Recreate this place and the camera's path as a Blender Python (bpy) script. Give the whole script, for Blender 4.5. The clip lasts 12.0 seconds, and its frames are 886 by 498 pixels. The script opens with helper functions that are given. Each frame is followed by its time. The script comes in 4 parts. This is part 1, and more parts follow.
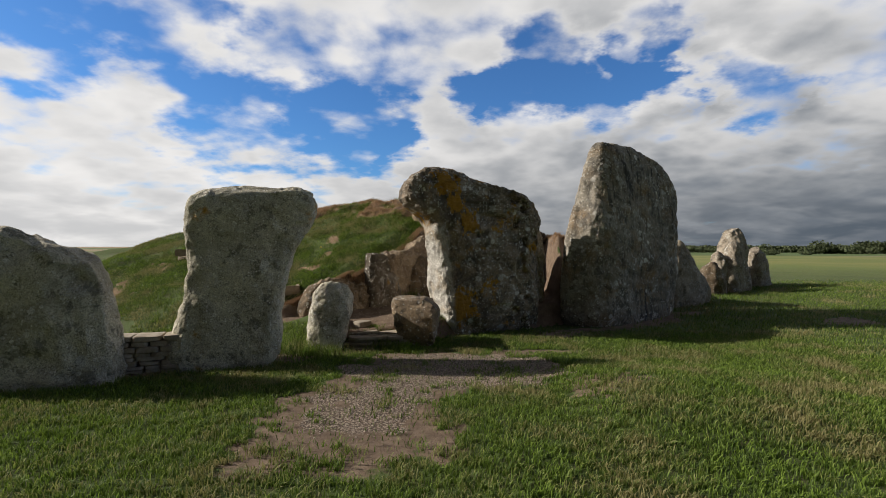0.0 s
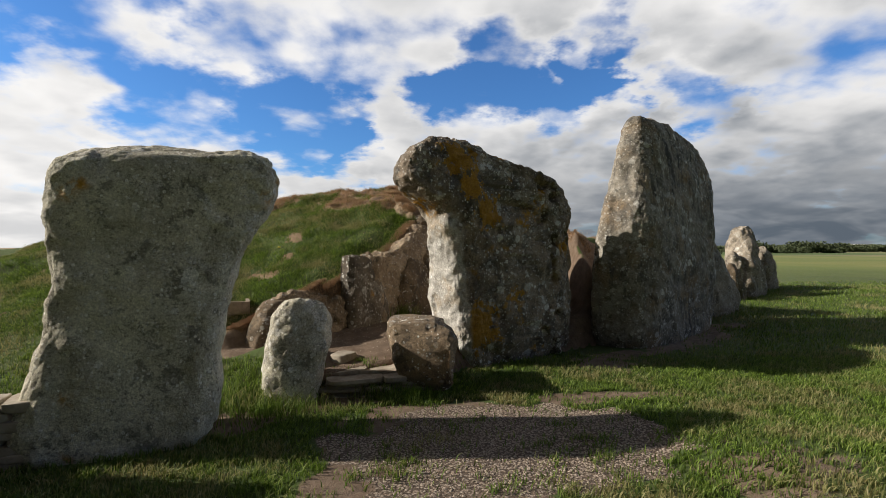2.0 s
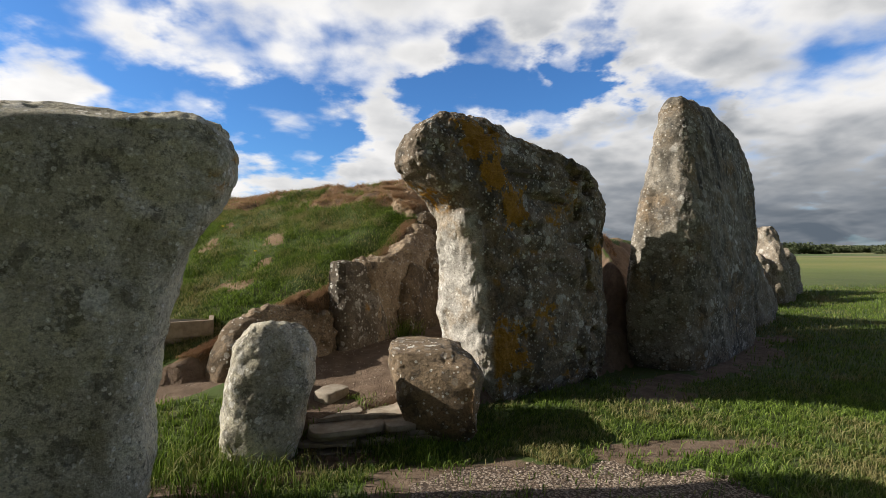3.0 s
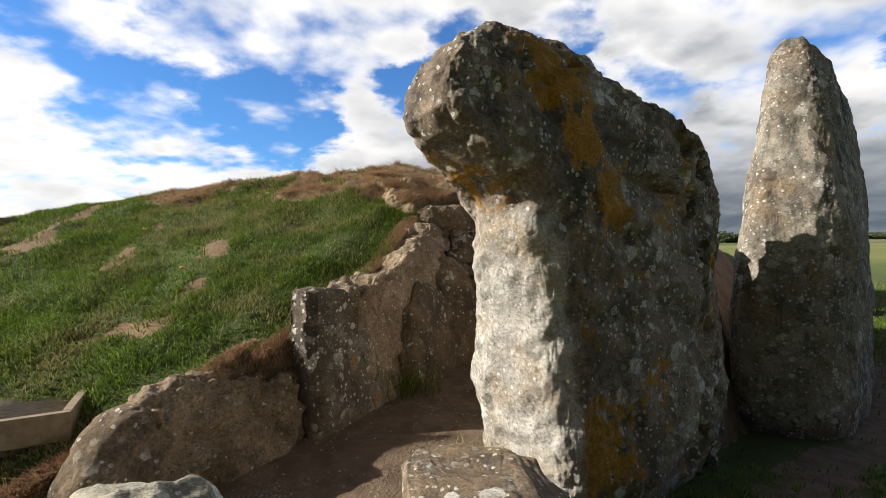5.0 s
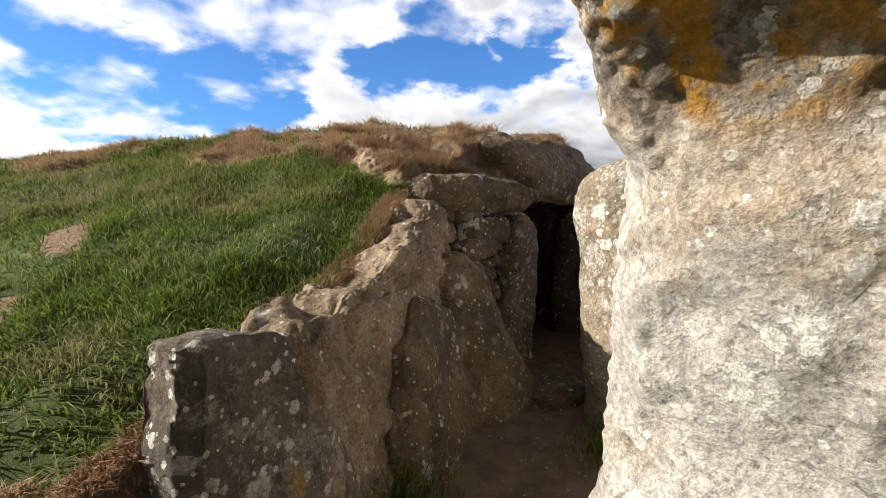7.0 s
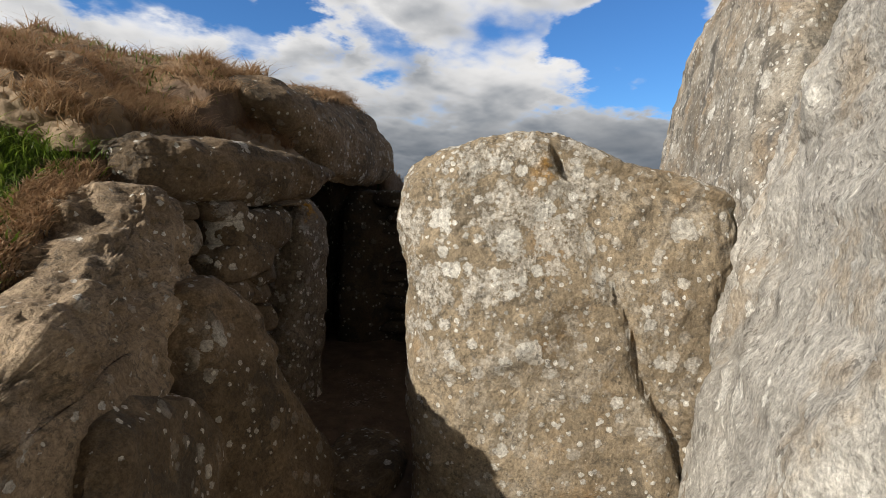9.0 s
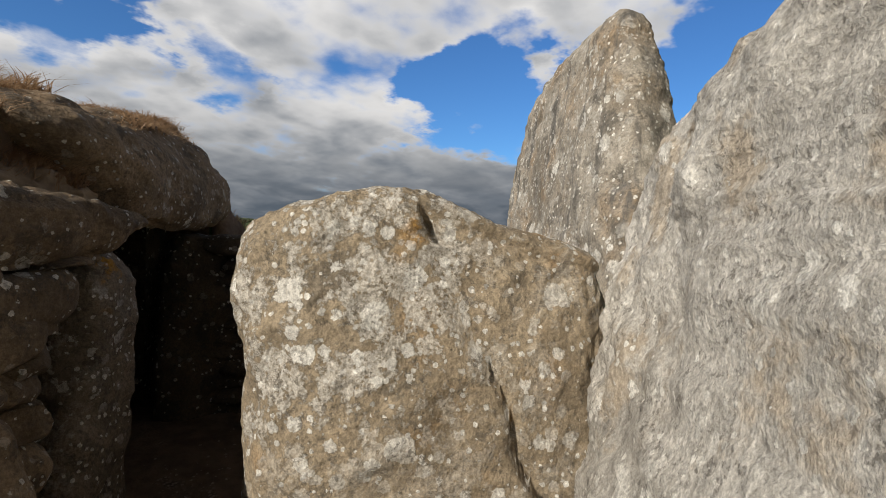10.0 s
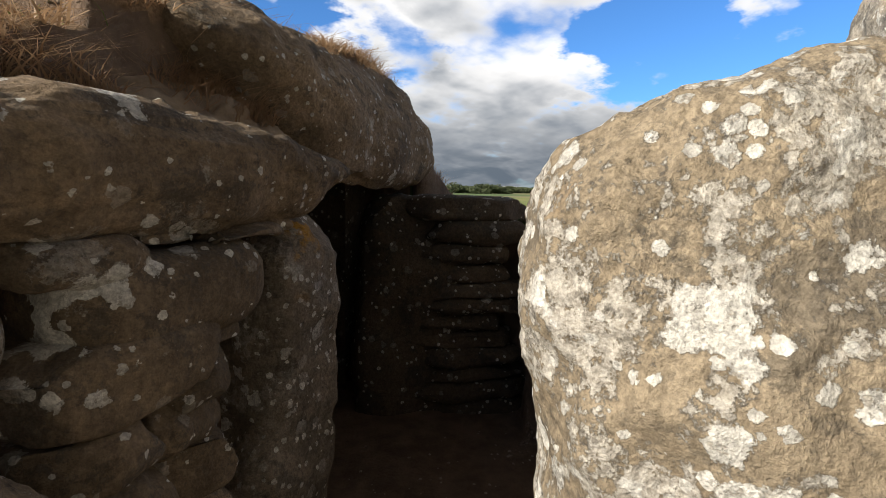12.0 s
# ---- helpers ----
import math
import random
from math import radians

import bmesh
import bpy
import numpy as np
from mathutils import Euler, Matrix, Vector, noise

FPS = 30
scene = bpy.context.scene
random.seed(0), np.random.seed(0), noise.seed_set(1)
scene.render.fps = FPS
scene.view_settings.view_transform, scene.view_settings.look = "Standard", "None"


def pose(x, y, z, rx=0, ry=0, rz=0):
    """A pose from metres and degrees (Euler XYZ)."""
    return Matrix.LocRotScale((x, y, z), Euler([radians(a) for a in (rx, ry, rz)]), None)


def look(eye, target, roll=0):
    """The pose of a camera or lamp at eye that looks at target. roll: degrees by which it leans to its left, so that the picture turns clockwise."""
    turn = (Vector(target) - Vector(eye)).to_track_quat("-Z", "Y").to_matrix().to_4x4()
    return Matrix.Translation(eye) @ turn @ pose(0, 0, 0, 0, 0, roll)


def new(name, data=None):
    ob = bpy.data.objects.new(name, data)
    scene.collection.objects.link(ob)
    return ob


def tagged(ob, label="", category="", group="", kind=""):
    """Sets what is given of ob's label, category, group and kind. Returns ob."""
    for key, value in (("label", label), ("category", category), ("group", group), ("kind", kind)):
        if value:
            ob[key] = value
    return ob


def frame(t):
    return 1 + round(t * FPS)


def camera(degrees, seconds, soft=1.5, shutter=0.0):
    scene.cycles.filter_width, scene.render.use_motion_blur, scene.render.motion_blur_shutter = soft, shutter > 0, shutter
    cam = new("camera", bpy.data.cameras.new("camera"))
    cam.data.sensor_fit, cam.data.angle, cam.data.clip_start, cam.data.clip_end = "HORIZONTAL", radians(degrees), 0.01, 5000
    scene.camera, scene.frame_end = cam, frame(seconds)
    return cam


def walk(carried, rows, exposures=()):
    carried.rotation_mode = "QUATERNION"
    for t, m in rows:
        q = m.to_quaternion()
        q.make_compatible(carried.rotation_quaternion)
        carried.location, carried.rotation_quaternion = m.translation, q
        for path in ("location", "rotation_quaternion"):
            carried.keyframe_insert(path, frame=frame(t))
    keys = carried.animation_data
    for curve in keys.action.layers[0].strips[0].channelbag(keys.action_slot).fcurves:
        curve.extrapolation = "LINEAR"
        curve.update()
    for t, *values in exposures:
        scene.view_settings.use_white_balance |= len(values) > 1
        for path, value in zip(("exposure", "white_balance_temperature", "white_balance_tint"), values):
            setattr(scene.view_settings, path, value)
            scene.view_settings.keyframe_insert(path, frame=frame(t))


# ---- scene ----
cam = camera(86.2, 12.0, soft=0.8)
METRES, EYE, TILT, LEAN, TURN = 11.0, 1.56, 0.0, 0.0, 0.0
ROWS = [
    (0.0, 0.0, 0.0, 0.0, 0.0, -0.0, 0.0),
    (0.5, -0.0335, 0.043, -0.0043, -1.43, -0.11, 0.13),
    (1.0, -0.0567, 0.0939, -0.0053, -3.71, 0.21, 0.17),
    (1.5, -0.0625, 0.1497, -0.0002, -4.87, 0.13, 0.14),
    (2.0, -0.0651, 0.2122, 0.0001, -5.4, 0.04, 0.12),
    (2.5, -0.0668, 0.2702, 0.0025, -5.82, -0.13, 0.17),
    (3.0, -0.0768, 0.3277, 0.0026, -6.56, 0.25, 0.24),
    (5.0, -0.0881, 0.5297, 0.0219, -8.76, -0.77, 0.91),
    (5.5, -0.0841, 0.5802, 0.0172, -8.7, -1.14, 0.92),
    (6.0, -0.0845, 0.6315, 0.0158, -8.38, -1.41, 0.8),
    (6.5, -0.0857, 0.6756, 0.0176, -9.36, -2.02, 0.79),
    (8.5, -0.0708, 0.7942, 0.0451, -31.52, -6.18, -1.0),
    (9.0, -0.0554, 0.8248, 0.0438, -40.59, -7.01, -1.67),
    (9.5, -0.0409, 0.8434, 0.0505, -51.55, -5.69, -2.11),
    (10.0, -0.0365, 0.8485, 0.0546, -58.56, -2.38, -2.44),
    (10.5, -0.0322, 0.857, 0.0561, -54.71, -1.81, -2.61),
    (11.0, -0.0258, 0.8809, 0.0539, -49.11, -3.56, -2.49),
    (11.5, -0.013, 0.9168, 0.0507, -43.59, -5.66, -1.84),
    (12.0, 0.0109, 0.9479, 0.0471, -38.45, -7.33, -1.38),
]
walk(cam, [(t, pose(0, 0, EYE, TILT, LEAN, TURN) @ pose(METRES * x, METRES * y, METRES * z, 90 + pitch, roll, yaw)) for t, x, y, z, yaw, pitch, roll in ROWS],
     [(0.0, -0.14), (3.0, 0.13), (5.0, 0.31), (6.2, 0.55), (6.7, 0.55), (8.5, 0.08), (9.5, -0.06), (10.5, -0.26), (11.3, -0.10), (12.0, 0.40)])

# ---- world and sun ----
SUN_TO = Vector((-0.875, 0.075, 0.478)).normalized()
sun_data = bpy.data.lights.new("sun", "SUN")
sun_data.energy, sun_data.angle, sun_data.color = 5.0, radians(0.6), (1.0, 0.93, 0.82)
sun = new("sun", sun_data)
sun.matrix_world = look((-30, 2, 20), Vector((-30, 2, 20)) - SUN_TO)


def node(nt, kind, ins=None, **props):
    """A shader node with its properties and input values or links."""
    nd = nt.nodes.new(kind)
    for k, v in props.items():
        setattr(nd, k, v)
    for k, v in (ins or {}).items():
        sock = nd.inputs[k]
        if isinstance(v, bpy.types.NodeSocket):
            nt.links.new(v, sock)
        else:
            sock.default_value = v
    return nd


def calc(nt, op, a, b=0.0, c=0.0, clamp=False):
    return node(nt, "ShaderNodeMath", {0: a, 1: b, 2: c}, operation=op, use_clamp=clamp).outputs[0]


def step(nt, value, lo, hi):
    """0 below lo, 1 above hi, smooth between; lo may be the larger."""
    return node(nt, "ShaderNodeMapRange", {"Value": value, "From Min": lo, "From Max": hi}, interpolation_type="SMOOTHSTEP").outputs[0]


def mix(nt, fac, a, b, blend="MIX"):
    nd = node(nt, "ShaderNodeMix", data_type="RGBA", blend_type=blend)
    for k, v in ((0, fac), (6, a), (7, b)):
        if isinstance(v, bpy.types.NodeSocket):
            nt.links.new(v, nd.inputs[k])
        else:
            nd.inputs[k].default_value = v if k == 0 else (*v, 1.0) if len(v) == 3 else v
    return nd.outputs[2]


def noise_tex(nt, vec, scale, detail=4.0, rough=0.55, distort=0.0, dims="3D"):
    return node(nt, "ShaderNodeTexNoise", {"Vector": vec, "Scale": scale, "Detail": detail, "Roughness": rough, "Distortion": distort}, noise_dimensions=dims).outputs[0]


def build_sky():
    w = bpy.data.worlds.new("sky")
    scene.world = w
    w.use_nodes = True
    nt = w.node_tree
    nt.nodes.clear()
    sky = node(nt, "ShaderNodeTexSky", sky_type="NISHITA", sun_disc=False, sun_elevation=math.asin(SUN_TO.z), sun_rotation=math.atan2(SUN_TO.x, SUN_TO.y), air_density=1.0, dust_density=0.4, ozone_density=1.5).outputs[0]
    way = node(nt, "ShaderNodeTexCoord").outputs["Generated"]
    sep = node(nt, "ShaderNodeSeparateXYZ", {0: way})
    up = calc(nt, "MAXIMUM", sep.outputs[2], 0.0)
    deep = calc(nt, "ADD", up, 0.26)
    flat = node(nt, "ShaderNodeCombineXYZ", {0: calc(nt, "DIVIDE", sep.outputs[0], deep), 1: calc(nt, "DIVIDE", sep.outputs[1], deep), 2: 0.0}).outputs[0]

    def field(shift):
        p = node(nt, "ShaderNodeVectorMath", {0: flat, 1: shift}, operation="ADD").outputs[0]
        big = noise_tex(nt, p, 1.1, 2.0, 0.5)
        fine = noise_tex(nt, p, 3.6, 10.0, 0.56, 0.1)
        puff = node(nt, "ShaderNodeTexVoronoi", {"Vector": p, "Scale": 4.6, "Smoothness": 0.5, "Detail": 2.0, "Roughness": 0.55}, feature="SMOOTH_F1").outputs["Distance"]
        return calc(nt, "ADD", calc(nt, "ADD", calc(nt, "MULTIPLY", big, 0.42), calc(nt, "MULTIPLY", fine, 0.42)), calc(nt, "MULTIPLY", calc(nt, "SUBTRACT", 0.95, puff), 0.17))

    dens = field((3.1, 7.4, 0.0))
    core = noise_tex(nt, node(nt, "ShaderNodeVectorMath", {0: flat, 1: (3.1, 7.4, 0.0)}, operation="ADD").outputs[0], 2.7, 3.0, 0.5, 0.35)
    # clear gaps between the cloud banks
    gaps = None
    stir = node(nt, "ShaderNodeTexNoise", {"Vector": flat, "Scale": 1.6, "Detail": 6.0, "Roughness": 0.6}).outputs["Color"]
    stir = node(nt, "ShaderNodeVectorMath", {0: stir, 1: (0.5, 0.5, 0.5)}, operation="SUBTRACT").outputs[0]
    bent = node(nt, "ShaderNodeVectorMath", {0: stir, 1: (0.55, 0.55, 0.40), 2: way}, operation="MULTIPLY_ADD").outputs[0]
    bent = node(nt, "ShaderNodeVectorMath", {0: bent}, operation="NORMALIZE").outputs[0]
    for az, el, size, depth in CLEARINGS:
        a, e = radians(az), radians(el)
        c = (math.sin(a) * math.cos(e), math.cos(a) * math.cos(e), math.sin(e))
        near = node(nt, "ShaderNodeVectorMath", {0: bent, 1: c}, operation="DOT_PRODUCT").outputs["Value"]
        g = calc(nt, "MULTIPLY", step(nt, near, math.cos(radians(size)), 1.0), depth)
        gaps = g if gaps is None else calc(nt, "ADD", gaps, g)
    dens2 = calc(nt, "SUBTRACT", calc(nt, "ADD", dens, 0.172), gaps)

    dens2 = calc(nt, "ADD", dens2, calc(nt, "MULTIPLY", step(nt, up, 0.25, 0.0), 0.10))
    cover = step(nt, dens2, 0.42, 0.61)
    thick = step(nt, calc(nt, "ADD", calc(nt, "MULTIPLY", core, 0.5), calc(nt, "MULTIPLY", dens2, 0.6)), 0.47, 0.80)
    away = node(nt, "ShaderNodeVectorMath", {0: way, 1: (0.82, 0.50, -0.10)}, operation="DOT_PRODUCT").outputs["Value"]
    away = step(nt, away, 0.15, 0.95)
    low = step(nt, up, 0.30, 0.03)
    grey = calc(nt, "MULTIPLY", thick, calc(nt, "ADD", 0.45, calc(nt, "MULTIPLY", away, 0.55)), clamp=True)
    cloud = mix(nt, grey, (9.8, 9.6, 9.4), (2.7, 2.95, 3.3))
    # slate cloud low on the side away from the sun; dark unseen sky added overhead and behind the walker to cut fill
    fill_cut = calc(nt, "MAXIMUM", step(nt, sep.outputs[1], -0.20, -0.55), step(nt, up, 0.50, 0.80))
    cover = calc(nt, "MAXIMUM", cover, calc(nt, "MULTIPLY", fill_cut, 0.9))
    puffs = step(nt, calc(nt, "ADD", core, calc(nt, "MULTIPLY", up, 0.9)), 0.42, 0.72)
    slate = calc(nt, "MULTIPLY", calc(nt, "MULTIPLY", away, low), calc(nt, "SUBTRACT", 1.0, calc(nt, "MULTIPLY", puffs, 0.4)))
    cover = calc(nt, "MAXIMUM", cover, calc(nt, "MULTIPLY", step(nt, up, 0.16, 0.05), 0.85))
    cloud = mix(nt, slate, cloud, (1.05, 1.30, 1.62))
    cloud = mix(nt, fill_cut, cloud, (0.30, 0.295, 0.29))
    blue = mix(nt, 1.0, sky, (0.47, 0.88, 1.38), "MULTIPLY")
    colour = mix(nt, cover, blue, cloud)
    nt.links.new(node(nt, "ShaderNodeBackground", {"Color": colour, "Strength": 0.1}).outputs[0], node(nt, "ShaderNodeOutputWorld").inputs[0])


# azimuth, elevation, half width (degrees), strength
CLEARINGS = [(-30, 23, 8, 0.17), (-41, 21, 7, 0.16), (-22, 12.8, 9, 0.18), (-11, 14, 8, 0.18), (-5, 10.5, 4, 0.12), (4, 18, 5, 0.15), (10, 19, 7, 0.18), (18, 15.5, 6, 0.16), (25, 16.3, 4, 0.12),
             (33, 17, 4, 0.12), (62, 16, 9, 0.28), (70, 13.5, 7, 0.22), (64, 21, 7, 0.18), (88, 13, 14, 0.30), (89, 21, 10, 0.2), (78, 14, 7, 0.2), (102, 20, 14, 0.22), (23, 19, 6, 0.15)]
build_sky()


# ---- noise on arrays ----
TABLE = np.random.RandomState(7).rand(64, 64, 64).astype(np.float32)


def vnoise(p, seed=0):
    """Smooth noise in -1..1 at points p (..., 3)."""
    p = np.asarray(p, np.float64) + seed * 17.31
    i = np.floor(p).astype(np.int64)
    f = p - i
    f = f * f * (3 - 2 * f)
    i0, i1 = i & 63, (i + 1) & 63
    out = 0
    for a in (0, 1):
        for b in (0, 1):
            for c in (0, 1):
                w = (f[..., 0] if a else 1 - f[..., 0]) * (f[..., 1] if b else 1 - f[..., 1]) * (f[..., 2] if c else 1 - f[..., 2])
                out = out + w * TABLE[(i1 if a else i0)[..., 0], (i1 if b else i0)[..., 1], (i1 if c else i0)[..., 2]]
    return out * 2 - 1


def fbm(p, octaves=4, gain=0.5, seed=0):
    total, amp = 0, 1.0
    p = np.asarray(p, np.float64)
    for k in range(octaves):
        total = total + amp * vnoise(p * 2.03 ** k, seed + k)
        amp *= gain
    return total


def xy3(x, y, scale):
    return np.stack([np.asarray(x) * scale, np.asarray(y) * scale, np.zeros_like(np.asarray(x, float))], -1)


def smooth(v, lo, hi):
    t = np.clip((v - lo) / (hi - lo), 0, 1)
    return t * t * (3 - 2 * t)


# ---- plan of the ground ----
FACADE_X = [-12, -6, -3.8, -1.0, 2.6, 5.3, 11, 30]
FACADE_Y = [5.2, 5.6, 6.3, 7.75, 9.9, 11.7, 17.0, 33]
WALL_Y = [7.6, 8.2, 8.35, 8.75, 9.25, 9.5, 9.85, 11.55, 12.3]
WALL_X = [-3.5, -3.2, -2.75, -2.30, -1.72, -1.46, -1.14, -0.30, 0.55]


def court_mask(x, y):
    """1 on the forecourt and in the passage."""
    left = x - np.interp(y, WALL_Y, WALL_X)
    front = y - np.interp(x, FACADE_X, FACADE_Y)
    back = (12.62 + 0.55 * (x - 0.95)) - y
    front = front - 1.0 * smooth(-x, 1.5, 1.9)
    court = smooth(left, -0.10, 0.06) * smooth(front, -0.1, 0.1) * smooth(back, -0.08, 0.05) * smooth(2.6 - x, -0.3, 0.3)
    u = (x - 0.97) * 0.84 + (y - 12.3) * 0.54
    v = -(x - 0.97) * 0.54 + (y - 12.3) * 0.84
    passage = smooth(u, -0.05, 0.05) * smooth(1.75 - u, -0.05, 0.05) * (v > -0.7) * smooth(6.0 - v, -0.1, 0.1)
    return np.maximum(court, passage)


def mound(x, y):
    slope = 0.88 + 0.13 * (x + 1.86) + 0.42 * (y - 8.91)
    cap = np.interp(x, [-30, -14, -10, -7.5, -3, 1.9, 2.9, 4.6, 8, 14], [-0.4, 0.4, 1.35, 2.05, 2.9, 3.0, 1.8, 1.7, 0.4, -0.4])
    cap = cap + 0.12 * smooth(y, 13, 17) - 0.6 * smooth(y, 40, 110)
    h = np.minimum(slope, cap)
    k = 0.5 + 0.5 * np.clip((cap - slope) / 0.5, -1, 1)
    h = h - 0.5 * k * (1 - k) * 0.5
    behind = y - np.interp(x, FACADE_X, FACADE_Y)
    right = smooth(x, 1.5, 3.0)
    beside = np.interp(y, WALL_Y, WALL_X) - x
    h = h - 0.14 * (1 - smooth(beside, 0.3, 0.75)) * (y > 9.3) * (y < 11.9) * (beside > 0)
    h = np.minimum(h, (0.1 + 1.0 * behind) * right + 9 * (1 - right))
    return h * smooth(behind, 0.0, 0.5)


def lawn(x, y):
    base = 0.11 * smooth(x + 0.12 * fbm(xy3(x, y, 1.5), 3, seed=4), 1.25, 1.75) * smooth(y, 3.2, 4.4) * (1 - smooth(y, 5.2, 6.6)) * (1 - smooth(x, 2.6, 5.0)) + 0.33 * smooth(y + 0.3 * x, 10, 20) + 0.04 * fbm(xy3(x, y, 0.4), 3, seed=3)
    far = smooth(np.hypot(x, y), 40, 700)
    return base - 5 * smooth(np.hypot(x, y), 60, 330) + 5.0 * smooth(np.hypot(x, y), 400, 1100) + 10.0 * smooth(np.hypot(x, y), 1000, 2400) + far * 2.0 * fbm(xy3(x, y, 0.0025), 3, seed=9)


def ground(x, y):
    x, y = np.asarray(x, float), np.asarray(y, float)
    flat = lawn(x, y)
    m = mound(x, y)
    bare = bare_mask(x, y)
    m = m + 0.10 * fbm(xy3(x, y, 1.1), 3, seed=5) * smooth(m, 0.3, 1.0)
    m = m + bare * (0.20 * np.abs(fbm(np.stack([x * 0.8, y * 2.4, 0 * x], -1), 3, seed=11)) + 0.05 * fbm(xy3(x, y, 5.0), 3, seed=12))
    h = np.maximum(flat, m)
    floor_z = np.interp(y - 0.12 * np.minimum(x + 1.2, 0) * 2, [7.4, 8.0, 9.0, 11.0, 12.5], [0.20, 0.26, 0.40, 0.48, 0.52]) + 0.015 * fbm(xy3(x, y, 3), 2, seed=6)
    c = court_mask(x, y)
    return h * (1 - c) + floor_z * c


def bare_mask(x, y):
    """Eroded, straw-covered lip on the brow of the mound."""
    d = smooth(y + 0.38 * x, 11.3, 12.1) * (1 - smooth(y + 0.25 * x, 14.6, 17.5)) * smooth(x, -5.2, -3.4) * (1 - smooth(x, 3.0, 4.4))
    return d * smooth(fbm(xy3(x, y, 0.9), 3, seed=21) + 0.75, 0.2, 0.8)


def scuffs(x, y):
    """Bare worn spots in the turf of the mound."""
    return smooth(fbm(np.stack([x * 2.2, y * 1.4, 0 * x], -1), 4, 0.6, seed=97), 0.62, 1.05) * (mound(x, y) > 0.5)


def gravel_mask(x, y):
    """Chalky gravel before the step and down the trodden path."""
    wob = 0.34 * fbm(xy3(x, y, 1.9), 4, 0.6, seed=31)
    pool = 1 - smooth(np.hypot((x - 0.2) / 1.45, (y - 6.1) / 0.95) + wob * 0.6, 0.85, 1.08)
    path = (1 - smooth(np.abs(x + 0.75 - 0.12 * (y - 4.2)) + wob, 0.28, 0.55)) * smooth(y, 3.6, 4.4) * (1 - smooth(y, 6.2, 7.2))
    return np.clip(np.maximum(pool, path), 0, 1)


def dirt_mask(x, y):
    """Bare trodden earth."""
    wob = 0.36 * fbm(xy3(x, y, 2.3), 4, 0.65, seed=41)
    path = (1 - smooth(np.abs(x + 0.8 - 0.1 * (y - 4.2)) + wob, 0.45, 1.0)) * smooth(y, 2.4, 4.0) * (1 - smooth(y, 6.8, 7.4))
    foot = 1 - smooth(np.abs((y - 0.62 * x - 7.35) + wob), 0.1, 0.55)
    foot = foot * smooth(x, 1.2, 2.0) * (1 - smooth(x, 5.6, 6.6))
    strip = (1 - smooth(np.hypot((x - 1.35) / 1.0, (y - 7.15) / 0.22) + wob, 0.7, 1.1))
    worn = (1 - smooth(np.hypot((x - 1.75) / 0.6, (y - 5.1) / 1.1) + wob * 1.6, 0.3, 1.2)) * 0.6
    spot = 1 - smooth(np.hypot((x - 8.4) / 0.7, (y - 9.9) / 0.5) + wob, 0.6, 1.0)
    under = (1 - smooth(np.abs(y - np.interp(x, FACADE_X, FACADE_Y) + 0.25) + wob * 0.5, 0.2, 0.55)) * (x < -0.6) * (x > -7)
    return np.clip(np.max(np.stack([path, foot, strip, worn, spot, under]), 0), 0, 1)


# ---- materials ----
def surface(name, rough=0.9):
    m = bpy.data.materials.new(name)
    m.use_nodes = True
    nt = m.node_tree
    nt.nodes.clear()
    shader = node(nt, "ShaderNodeBsdfPrincipled", {"Roughness": rough})
    nt.links.new(shader.outputs[0], node(nt, "ShaderNodeOutputMaterial").inputs[0])
    where = node(nt, "ShaderNodeTexCoord").outputs["Object"]
    return m, nt, shader, where


def bump(nt, shader, height, strength=0.5, distance=0.02):
    b = node(nt, "ShaderNodeBump", {"Height": height, "Strength": strength, "Distance": distance})
    nt.links.new(b.outputs[0], shader.inputs["Normal"])


def spots(nt, where, scale, size, seed, share):
    """Round crusts of differing size with ragged rims: how much, and a tone for each."""
    shift = node(nt, "ShaderNodeVectorMath", {0: where, 1: (seed, seed * 1.7, seed * 0.6)}, operation="ADD").outputs[0]
    wob = node(nt, "ShaderNodeTexNoise", {"Vector": shift, "Scale": scale * 2.6, "Detail": 7.0, "Roughness": 0.68}).outputs["Color"]
    p = node(nt, "ShaderNodeVectorMath", {0: wob, 1: (0.60 / scale,) * 3, 2: shift}, operation="MULTIPLY_ADD").outputs[0]
    vor = node(nt, "ShaderNodeTexVoronoi", {"Vector": p, "Scale": scale, "Randomness": 1.0})
    chance = node(nt, "ShaderNodeSeparateColor", {0: vor.outputs["Color"]})
    radius = calc(nt, "MULTIPLY", step(nt, chance.outputs[0], 1 - share, 1.0), size)
    return step(nt, calc(nt, "SUBTRACT", radius, vor.outputs["Distance"]), 0.0, 0.03), chance.outputs[1]


